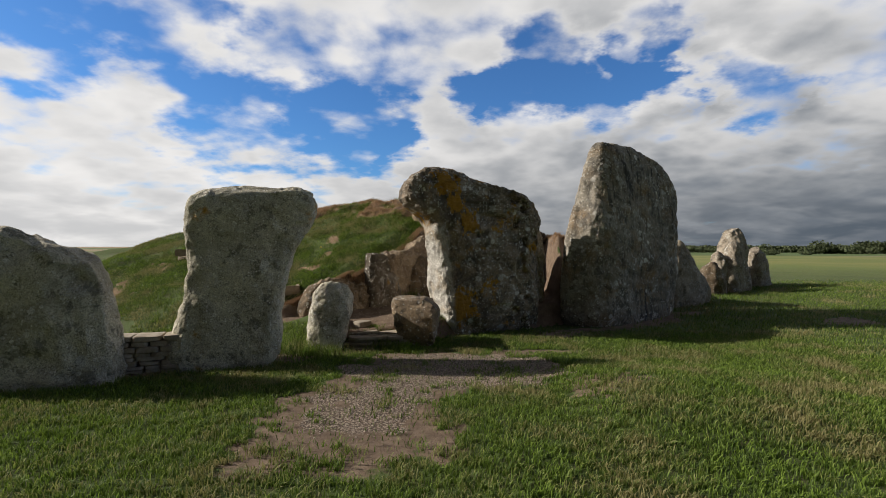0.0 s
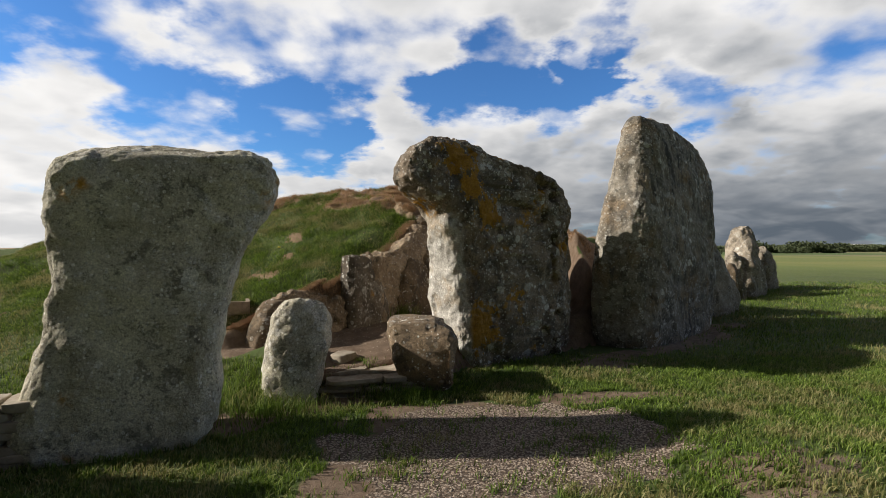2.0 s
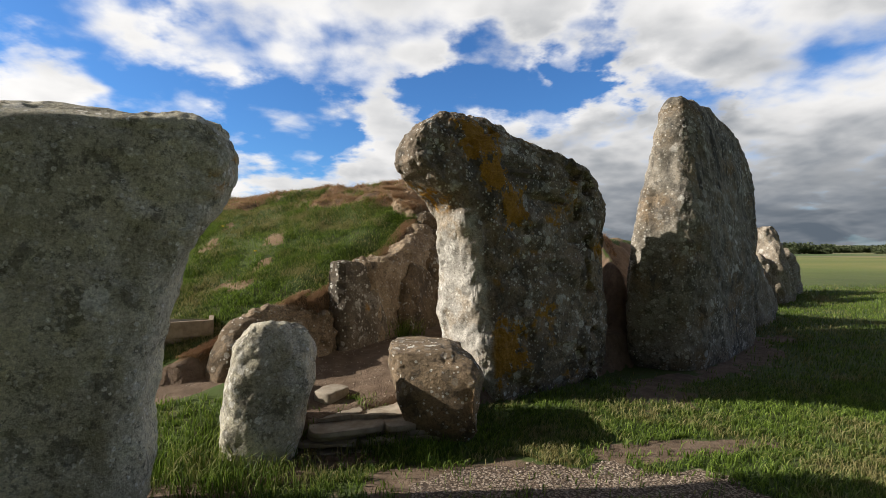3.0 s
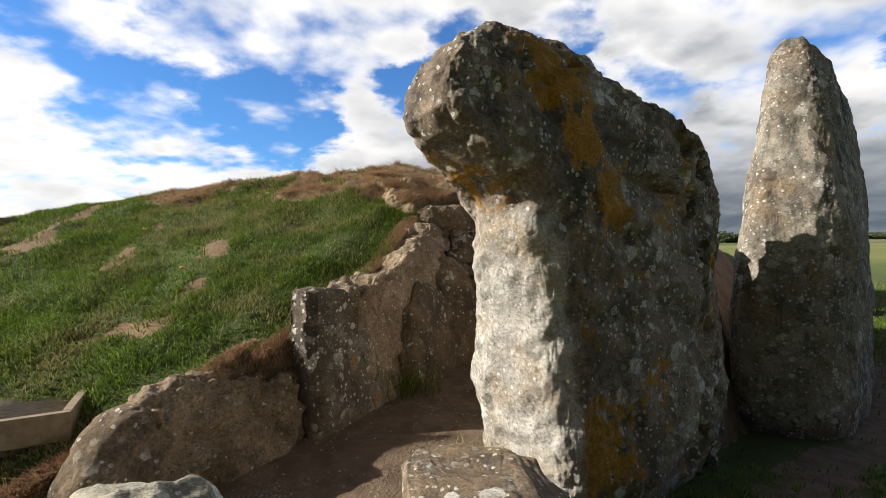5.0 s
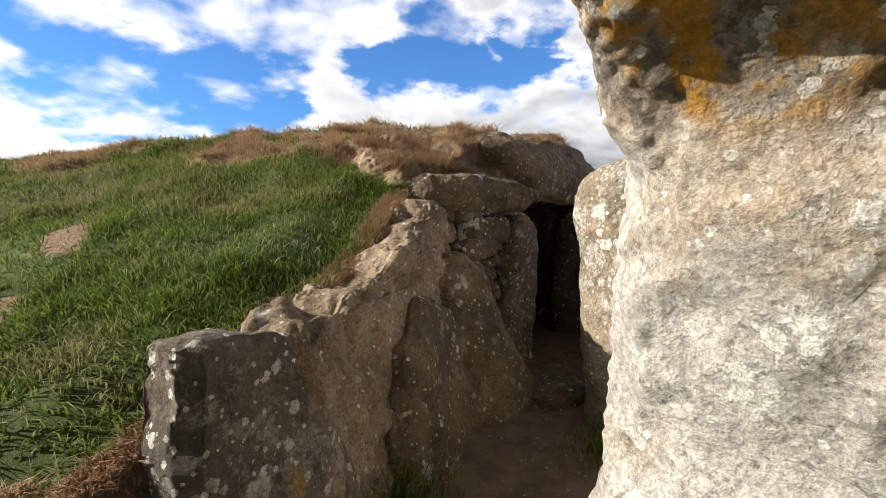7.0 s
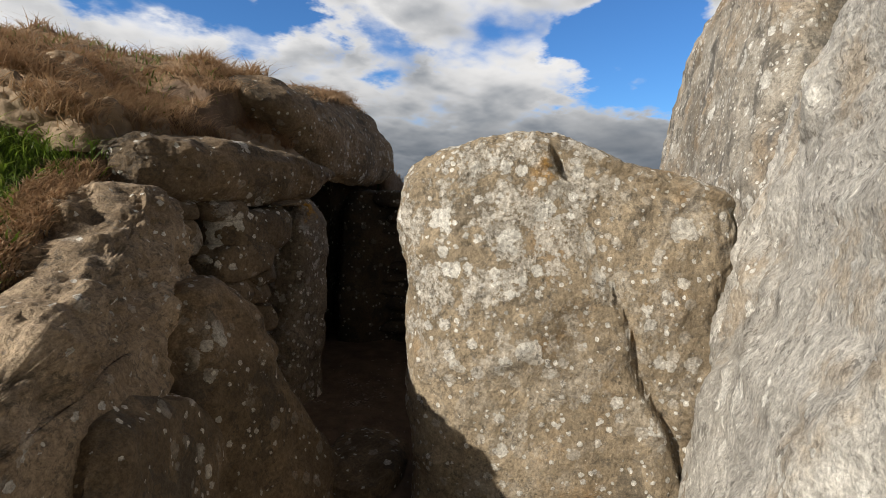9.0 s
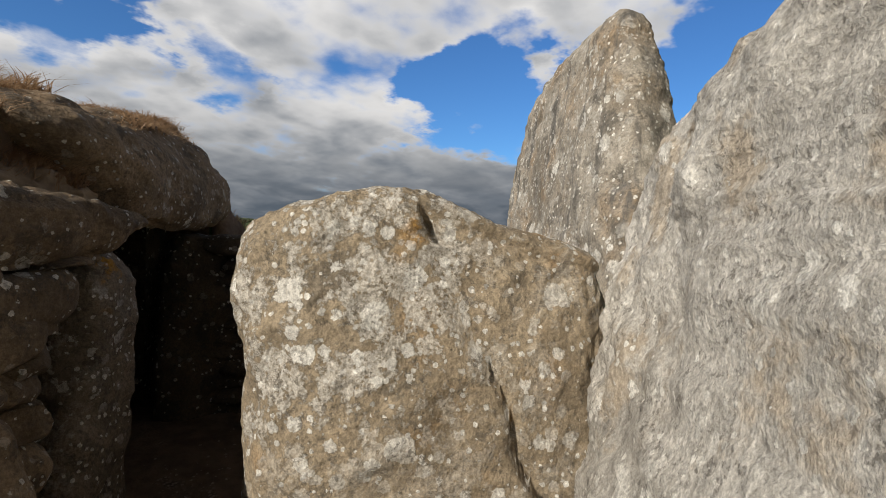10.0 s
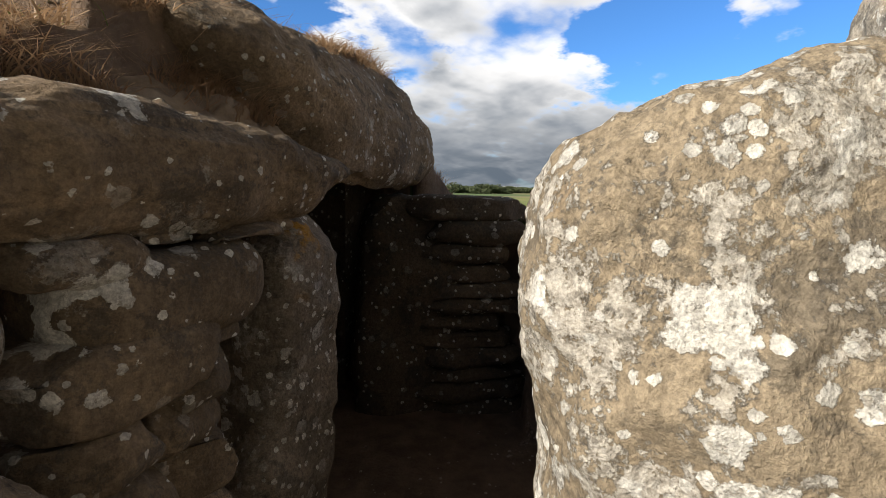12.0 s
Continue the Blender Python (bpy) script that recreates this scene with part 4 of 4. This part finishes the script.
stone("sarsen_stone", M_FAR, "broad shouldered pale sarsen before the tallest far stone", (9.15, 14.75), (0.84, 0.54), [
    (0.1, -0.75, 0.7, -0.3, 0.4), (0.7, -0.7, 0.6, -0.28, 0.4), (1.2, -0.5, 0.4, -0.2, 0.35), (1.6, -0.28, 0.2, -0.1, 0.25), (1.84, -0.1, 0.06, 0.0, 0.1), (1.86, -0.03, 0.02, 0.03, 0.05)],
    cuts=9, cut_depth=0.2, seed=25, boxy=2.6, lump=0.06, around=90, per=10)
stone("sarsen_stone", M_WARM, "squat brown sarsen low among far facade stones", (8.0, 14.0), (0.84, 0.54), [
    (0.05, -0.4, 0.4, -0.3, 0.3), (0.6, -0.36, 0.34, -0.25, 0.3), (0.95, -0.28, 0.2, -0.2, 0.25), (1.15, -0.1, 0.08, -0.05, 0.1), (1.18, -0.02, 0.02, 0.0, 0.04)],
    seed=23, boxy=2.6, lump=0.06, around=70, per=8)


# ---- passage behind the entrance ----
def box_verts(p, along, u0, u1, w0, w1, z0, z1):
    a = Vector(along).normalized()
    v = [(p[0] + u * a.x - w * a.y, p[1] + u * a.y + w * a.x, z) for z in (z0, z1) for u, w in ((u0, w0), (u1, w0), (u1, w1), (u0, w1))]
    f = [(0, 3, 2, 1), (4, 5, 6, 7), (0, 1, 5, 4), (1, 2, 6, 5), (2, 3, 7, 6), (3, 0, 4, 7)]
    return np.array(v), np.array(f)


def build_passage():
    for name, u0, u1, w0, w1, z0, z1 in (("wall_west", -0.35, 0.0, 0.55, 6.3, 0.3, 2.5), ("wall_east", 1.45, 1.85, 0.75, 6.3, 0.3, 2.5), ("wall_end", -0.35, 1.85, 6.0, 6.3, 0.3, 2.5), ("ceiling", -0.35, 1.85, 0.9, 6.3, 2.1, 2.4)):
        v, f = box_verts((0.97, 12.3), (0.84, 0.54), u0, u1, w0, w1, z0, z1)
        ob = mesh_object("passage_" + name if name != "ceiling" else "ceiling", v, f, M_SHADED, False)
        tagged(ob, "shade-darkened sarsen lining of the burial passage", "wall", kind="structure")


build_passage()


def build_turf_roof():
    """Turf over the passage, on the capstone, with a ragged overhanging lip."""
    us, ws = np.arange(-0.75, 1.95, 0.05), np.concatenate([np.arange(0.26, 2.0, 0.05), np.arange(2.0, 6.8, 0.2)])
    U, W = np.meshgrid(us, ws)
    lip = 0.07 * fbm(xy3(U * 3, 0 * U, 1.0), 3, seed=71) * (W < 0.5)
    Wd = W + lip
    X, Y = 0.97 + U * 0.81 - Wd * 0.55, 12.32 + U * 0.58 + Wd * 0.84
    top = np.maximum(mound(X, Y), 2.2) + 0.10 * fbm(xy3(X, Y, 1.1), 3, seed=5) + 0.13 * np.abs(fbm(xy3(X, Y, 2.2), 3, seed=72)) - 0.12
    top = np.maximum(top, 2.80 - 0.1 * smooth(np.abs(U - 0.7), 0.9, 1.5)) - 0.10 * (1 - smooth(W, 0.25, 0.55)) - 0.30 * smooth(U, 1.5, 1.95)
    V = np.stack([X, Y, top], -1)
    low = V.copy()
    low[..., 2] = top - 0.14 - 0.05 * fbm(xy3(X, Y, 5.0), 2, seed=74)
    n = U.size
    idx = np.arange(n).reshape(U.shape)
    q = [np.stack([idx[:-1, :-1], idx[:-1, 1:], idx[1:, 1:], idx[1:, :-1]], -1).reshape(-1, 4)]
    for edge in (idx[0, :], idx[:, -1], idx[-1, ::-1], idx[::-1, 0]):
        q.append(np.stack([edge[1:], edge[:-1], edge[:-1] + n, edge[1:] + n], -1))
    ob = mesh_object("turf_roof", np.concatenate([V.reshape(-1, 3), low.reshape(-1, 3)]), np.concatenate(q), M_EARTH)
    cover = np.zeros((2 * n, 4), np.float32)
    cover[:, 3] = 1
    cover[:, 1] = np.concatenate([np.clip(0.35 + 0.5 * fbm(xy3(X, Y, 1.6), 2, seed=73), 0, 0.8).ravel(), np.ones(n)])
    cover[:n, 2] = np.clip(bare_mask(X, Y) + (W < 1.0), 0, 1).ravel()
    ob.data.color_attributes.new("cover", "FLOAT_COLOR", "POINT").data.foreach_set("color", cover.ravel())
    tagged(ob, "dry turf lying over the tomb entrance", "turf", kind="structure")
    return U, W, X, Y, top


ROOF = build_turf_roof()


# ---- timber-edged steps up the mound ----
def timber_step(at, along, width, depth, z):
    ob = thing("timber_step", (at[0], at[1], z - 0.16), "gravel step edged with weathered timber boards on the mound", "step", "steps up the mound")
    def board(u0, u1, w0, w1):
        v, f = box_verts(at, along, u0, u1, w0, w1, z - 0.16, z)
        v = v - np.array(ob.location)
        b = part_mesh("board", v, f, M_TIMBER, ob)
        b.data.polygons.foreach_set("use_smooth", [False] * 6)
    board(-width, 0, 0, 0.045)
    board(-0.045, 0, 0.05, depth)
    board(-width, -width + 0.045, 0.05, depth)
    v, f = box_verts(at, along, -width + 0.05, -0.05, 0.05, depth, z - 0.3, z - 0.035)
    part_mesh("gravel_tread", v - np.array(ob.location), f, M_PEBBLE, ob)


timber_step((-2.66, 8.78), (0.95, 0.32), 1.5, 1.1, 0.88)
timber_step((-4.6, 11.6), (0.97, 0.2), 1.8, 1.2, 1.55)
timber_step((-4.9, 13.6), (0.97, 0.2), 1.8, 1.2, 2.25)


# ---- grass, straw and pebbles ----
def blades(name, X, Y, Z, height, width, material, label, lean=0.5, seed=1, wind=(0.15, -0.1)):
    r = np.random.RandomState(seed)
    n = len(X)
    ang = r.rand(n) * 2 * math.pi
    hgt = height * (0.5 + r.rand(n))
    wid = width * (0.6 + 0.8 * r.rand(n))
    dx, dy = np.cos(ang) * wid / 2, np.sin(ang) * wid / 2
    la, ll = r.rand(n) * 2 * math.pi, lean * hgt * r.rand(n)
    tx, ty = np.cos(la) * ll + wind[0] * hgt, np.sin(la) * ll + wind[1] * hgt
    V = np.empty((n, 5, 3), np.float32)
    V[:, 0] = np.stack([X - dx, Y - dy, Z - 0.01], 1)
    V[:, 1] = np.stack([X + dx, Y + dy, Z - 0.01], 1)
    V[:, 2] = np.stack([X - dx * 0.7 + tx * 0.35, Y - dy * 0.7 + ty * 0.35, Z + hgt * 0.6], 1)
    V[:, 3] = np.stack([X + dx * 0.7 + tx * 0.35, Y + dy * 0.7 + ty * 0.35, Z + hgt * 0.6], 1)
    V[:, 4] = np.stack([X + tx, Y + ty, Z + hgt * 0.92], 1)
    b = np.arange(n)[:, None] * 5
    F = np.concatenate([b + np.array([[0, 1, 3]]), b + np.array([[0, 3, 2]]), b + np.array([[2, 3, 4]])])
    ob = mesh_object(name, V.reshape(-1, 3), F, material, False)
    # random tone per blade; shade painted into the roots, light into the tips
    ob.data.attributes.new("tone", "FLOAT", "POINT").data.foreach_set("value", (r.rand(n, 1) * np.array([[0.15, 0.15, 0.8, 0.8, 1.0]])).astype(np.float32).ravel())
    return tagged(ob, label, "grass", kind="stuff")


def scatter(n, x0, x1, y0, y1, keep, seed):
    r = np.random.RandomState(seed)
    X, Y = x0 + (x1 - x0) * r.rand(n), y0 + (y1 - y0) * r.rand(n)
    ok = r.rand(n) < keep(X, Y)
    return X[ok], Y[ok]


def bare_all(x, y):
    return np.clip(np.max(np.stack([gravel_mask(x, y), dirt_mask(x, y), court_mask(x, y)]), 0), 0, 1)


def lawn_keep(x, y):
    b = bare_all(x, y)
    rim = smooth(x, -6.0, -5.0) * smooth(-x, -19.0, -14.0) * smooth(y, 2.2, 3.0) * smooth(-y, -19.0, -15.0)
    return (1 - 0.96 * smooth(b + 0.5 * fbm(xy3(x, y, 5.0), 3, seed=81), 0.35, 1.0)) * (mound(x, y) < 0.35) * rim


def mound_keep(x, y):
    patch = smooth(fbm(xy3(x, y, 1.3), 3, seed=83), -0.75, 0.1)
    return (mound(x, y) > 0.25) * (1 - smooth(bare_all(x, y), 0.3, 0.6)) * (1 - 0.9 * smooth(bare_mask(x, y) + 0.3 * fbm(xy3(x, y, 2.5), 2, seed=84), 0.25, 0.6)) * (0.35 + 0.65 * patch) * (1 - 0.92 * scuffs(x, y)) * smooth(np.interp(y, WALL_Y, WALL_X) - x + 0.15 * fbm(xy3(x, y, 3), 2, seed=85), 0.14, 0.28)


X, Y = scatter(330000, -5.5, 7.0, 2.2, 9.5, lambda x, y: lawn_keep(x, y) * smooth(-x, -7.0, -5.0) * smooth(-y, -9.5, -7.5), 1)
X, Y = X + 0.05 * fbm(xy3(X, Y, 7.0), 2, seed=86), Y + 0.05 * fbm(xy3(X, Y, 7.0), 2, seed=87)
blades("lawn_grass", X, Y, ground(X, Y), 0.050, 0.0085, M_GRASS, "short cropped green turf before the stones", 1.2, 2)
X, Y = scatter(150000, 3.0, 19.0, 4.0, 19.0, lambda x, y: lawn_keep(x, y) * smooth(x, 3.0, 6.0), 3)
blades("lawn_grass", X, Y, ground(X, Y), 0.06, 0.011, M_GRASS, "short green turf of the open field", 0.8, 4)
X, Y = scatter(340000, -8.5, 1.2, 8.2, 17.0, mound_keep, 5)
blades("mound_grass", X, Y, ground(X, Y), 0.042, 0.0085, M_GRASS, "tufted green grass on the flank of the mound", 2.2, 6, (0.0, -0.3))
# longer tufts on the mound
r = np.random.RandomState(9)
cx, cy = scatter(700, -5.5, 0.0, 9.0, 15.5, mound_keep, 10)
X, Y = (np.repeat(cx, 70) + r.normal(0, 0.07, len(cx) * 70)), (np.repeat(cy, 70) + r.normal(0, 0.06, len(cx) * 70))
ok = court_mask(X, Y) < 0.2
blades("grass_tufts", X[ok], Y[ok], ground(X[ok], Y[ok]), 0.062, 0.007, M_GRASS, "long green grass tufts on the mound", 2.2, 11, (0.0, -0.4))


def straw_keep(x, y):
    return np.clip(bare_mask(x, y) * 1.1, 0, 1) * smooth(fbm(xy3(x, y, 2.6), 3, seed=91), -0.6, 0.4) * (court_mask(x, y) < 0.3)


X, Y = scatter(200000, -5.0, 3.2, 11.4, 16.5, straw_keep, 12)
blades("dry_straw", X, Y, ground(X, Y), 0.045, 0.007, M_STRAW, "dry brown straw matted on the eroded brow of the mound", 4.0, 13, (0.1, -0.8))
# straw along the worn edges beside the forecourt
r = np.random.RandomState(14)
t = r.rand(24000)
off = 0.04 + 0.22 * r.rand(t.size)
yy = 8.45 + 3.1 * t
xx = np.interp(yy, WALL_Y, WALL_X) - off
blades("dry_straw", xx, yy, ground(xx, yy), 0.028, 0.006, M_STRAW, "dry straw hanging along the bank beside the wall", 3.0, 15, (0.4, -0.3))
# straw on the turf roof and its hanging lip
U, W, RX, RY, RZ = ROOF
pick = np.random.RandomState(16).randint(0, RX.shape[0] * RX.shape[1], 44000)
ok = (W.ravel()[pick] < 2.5) & ((fbm(xy3(RX.ravel()[pick], RY.ravel()[pick], 3.0), 3, seed=93) > -0.15) | (W.ravel()[pick] < 0.6))
pick = pick[ok]
jit = np.random.RandomState(17).normal(0, 0.03, (len(pick), 2))
blades("dry_straw", RX.ravel()[pick] + jit[:, 0], RY.ravel()[pick] + jit[:, 1], RZ.ravel()[pick] - 0.008, 0.026, 0.007, M_STRAW, "dry straw over the tomb roof", 7.0, 18, (0.3, -1.0))


def tuft(at, n, spread, height, material, label, seed, name="grass_tuft"):
    r = np.random.RandomState(seed)
    X, Y = at[0] + r.normal(0, spread, n), at[1] + r.normal(0, spread * 0.7, n)
    blades(name, X, Y, ground(X, Y), height, 0.008, material, label, 1.0, seed + 1, (0.1, -0.1))


tuft((-0.42, 8.62), 420, 0.10, 0.17, M_GRASS, "bright green grass tuft at the stone's foot", 101)
tuft((0.75, 10.32), 500, 0.16, 0.15, M_GRASS, "green weeds below the blocking stone", 103)
tuft((1.05, 9.95), 400, 0.12, 0.14, M_GRASS, "green grass growing below the blocking stone", 105)
tuft((-0.72, 10.15), 500, 0.14, 0.22, M_GRASS, "rank grass in the corner by the forecourt wall", 107)
tuft((-0.95, 7.45), 500, 0.13, 0.13, M_GRASS, "grass growing beside the squared block", 109)
tuft((-0.6, 7.3), 500, 0.15, 0.12, M_GRASS, "grass before the squared block", 111)
tuft((-1.9, 7.0), 700, 0.25, 0.14, M_GRASS, "rough grass at the foot of the small stone", 113)
tuft((-2.2, 7.2), 600, 0.2, 0.18, M_GRASS, "shaded rank grass behind the broad stone", 115)


def pebbles():
    r = np.random.RandomState(21)
    X, Y = scatter(60000, -2.0, 2.6, 3.2, 12.6, lambda x, y: np.maximum(gravel_mask(x, y) ** 2, court_mask(x, y) * 0.10 * (x < 2.3)) * 0.55, 22)
    n = len(X)
    size = 0.005 + 0.008 * r.rand(n) ** 2
    base = np.array([(1, 0, 0), (0, 1, 0), (-1, 0, 0), (0, -1, 0), (0, 0, 0.75), (0, 0, -0.5)], float)
    a = r.rand(n) * 6.28
    co, si = np.cos(a), np.sin(a)
    st = 0.7 + 0.6 * r.rand(n)
    V = np.empty((n, 6, 3))
    bx, by = base[:, 0][None] * st[:, None], base[:, 1][None]
    V[..., 0] = X[:, None] + size[:, None] * (bx * co[:, None] - by * si[:, None])
    V[..., 1] = Y[:, None] + size[:, None] * (bx * si[:, None] + by * co[:, None])
    V[..., 2] = ground(X, Y)[:, None] + size[:, None] * (base[:, 2][None] + 0.2)
    f = np.array([(0, 1, 4), (1, 2, 4), (2, 3, 4), (3, 0, 4), (1, 0, 5), (2, 1, 5), (3, 2, 5), (0, 3, 5)])
    F = (np.arange(n)[:, None, None] * 6 + f[None]).reshape(-1, 3)
    ob = mesh_object("gravel", V.reshape(-1, 3), F, M_PEBBLE, False)
    tagged(ob, "pale chalk and flint gravel on the path", "gravel", kind="stuff")


pebbles()


# straw matted over the earth bank above the lintel
r = np.random.RandomState(23)
n = 420
cu, cw = -0.45 + 1.5 * r.rand(n), 0.08 + 0.95 * r.rand(n)
u, w = np.repeat(cu, 45) + r.normal(0, 0.045, n * 45), np.repeat(cw, 45) + r.normal(0, 0.035, n * 45)
X, Y = -0.1 + 0.88 * u - 0.47 * w, 11.75 + 0.47 * u + 0.88 * w
ok = (fbm(xy3(X, Y, 4.0), 2, seed=92) > -0.3) & (w > 0.06)
blades("dry_straw", X[ok], Y[ok], np.interp(w[ok], [b[3] for b in BANK], [b[0] for b in BANK]) + 0.01, 0.05, 0.0055, M_STRAW, "dry straw trailing over the earth bank", 3.2, 24, (0.2, -0.9))


def dandelion(x, y):
    z = float(ground(x, y))
    ob = thing("dandelion", (x, y, z), "yellow dandelion in the mound grass", "flower", "dandelions on the mound")
    v, f = box_verts((0, 0), (1, 0), -0.002, 0.002, -0.002, 0.002, 0, 0.09)
    part_mesh("stem", v, f, M_LEAF, ob)
    n = 22
    a = np.arange(n) / n * 2 * math.pi
    ring = lambda rad, h: np.stack([np.cos(a) * rad * (1 + 0.12 * (np.arange(n) % 2)), np.sin(a) * rad * (1 + 0.12 * (np.arange(n) % 2)), np.full(n, h)], 1)
    v = np.concatenate([ring(0.004, 0.088), ring(0.022, 0.096), ring(0.017, 0.106), ring(0.001, 0.109)])
    idx = np.arange(4 * n).reshape(4, n)
    q = np.stack([idx[:-1], np.roll(idx[:-1], -1, 1), np.roll(idx[1:], -1, 1), idx[1:]], -1).reshape(-1, 4)
    part_mesh("flower_head", v, q, M_YELLOW, ob, "yellow flower head")


M_YELLOW = plain("dandelion_yellow", (0.72, 0.45, 0.02), (0.85, 0.60, 0.04), 60.0, 0.7, 0.2)
dandelion(-2.75, 10.68)
dandelion(-3.6, 11.9)


# ---- distance: hedges, woods, a farm ----
def leaf_mass(name, spots_list, label, seed, n=140):
    r = np.random.RandomState(seed)
    V, F = [], []
    k = 0
    for x, y, rad, hgt in spots_list:
        g = float(ground(x, y))
        d = r.normal(0, 1, (n, 3))
        d /= np.linalg.norm(d, axis=1)[:, None]
        d *= (0.6 + 0.5 * r.rand(n))[:, None]
        c = np.stack([x + d[:, 0] * rad, y + d[:, 1] * rad, g + hgt * (0.5 + 0.5 * d[:, 2])], 1)
        s = rad * (0.9 / math.sqrt(n)) * (1.0 + r.rand(n))
        ax = r.normal(0, 1, (n, 3)); ax /= np.linalg.norm(ax, axis=1)[:, None]
        bx = np.cross(ax, r.normal(0, 1, (n, 3))); bx /= np.linalg.norm(bx, axis=1)[:, None]
        for sa, sb in ((-1, -1), (1, -1), (1, 1), (-1, 1)):
            V.append(c + ax * (s * sa)[:, None] + bx * (s * sb)[:, None])
        F.append(np.stack([k + np.arange(n), k + n + np.arange(n), k + 2 * n + np.arange(n), k + 3 * n + np.arange(n)], 1))
        k += 4 * n
    ob = mesh_object(name, np.concatenate(V), np.concatenate(F), M_LEAF, False)
    tagged(ob, label, "trees", kind="stuff")


def row_of(x0, y0, x1, y1, n, rad, hgt, seed):
    r = random.Random(seed)
    return [(x0 + (x1 - x0) * (i + r.random()) / n, y0 + (y1 - y0) * (i + r.random()) / n, rad * r.uniform(0.6, 1.5), hgt * r.uniform(0.55, 1.3)) for i in range(n)]


leaf_mass("far_woods", row_of(150, 330, 420, 300, 75, 4, 4.5, 1), "dark line of trees beyond the meadow", 31, 320)
leaf_mass("far_woods", row_of(180, 240, 235, 235, 18, 4, 5, 2), "dark copse in the valley fields", 32, 400)
leaf_mass("far_woods", row_of(250, 700, 1100, 520, 110, 6, 6, 3), "distant wooded hedgerow", 33)
leaf_mass("far_woods", row_of(300, 1500, 2000, 1100, 160, 8, 4, 4), "distant woods on the skyline", 34)
leaf_mass("hedge_bushes", [(128, 185, 3.0, 2.2), (146, 190, 2.4, 1.8), (195, 225, 3.4, 4.5), (204, 224, 3, 3.5), (245, 215, 3.5, 3.5)], "scattered bushes in the meadow", 35, 420)


def farm(at, length, hgt):
    g = float(ground(at[0], at[1]))
    ob = thing("farm_building", (at[0], at[1], g), "long white farm building far off in the fields", "building", "far farm buildings")
    v, f = box_verts((0, 0), (0.8, -0.6), -length / 2, length / 2, -6, 6, -2, hgt)
    part_mesh("wall", v, f, M_WHITE, ob)
    v, f = box_verts((0, 0), (0.8, -0.6), -length / 2 - 0.5, length / 2 + 0.5, -6.5, 6.5, hgt + 0.01, hgt + 2.5)
    v[4:] = [(p[0] * 1.0 - 0.6 * s * 6.0, p[1] - 0.8 * s * 6.0, p[2]) for p, s in zip(v[4:], (-1, -1, 1, 1))]
    part_mesh("roof", v, f, M_WHITE, ob)


farm((1500, 1560), 70, 5)
farm((1620, 1540), 90, 5)
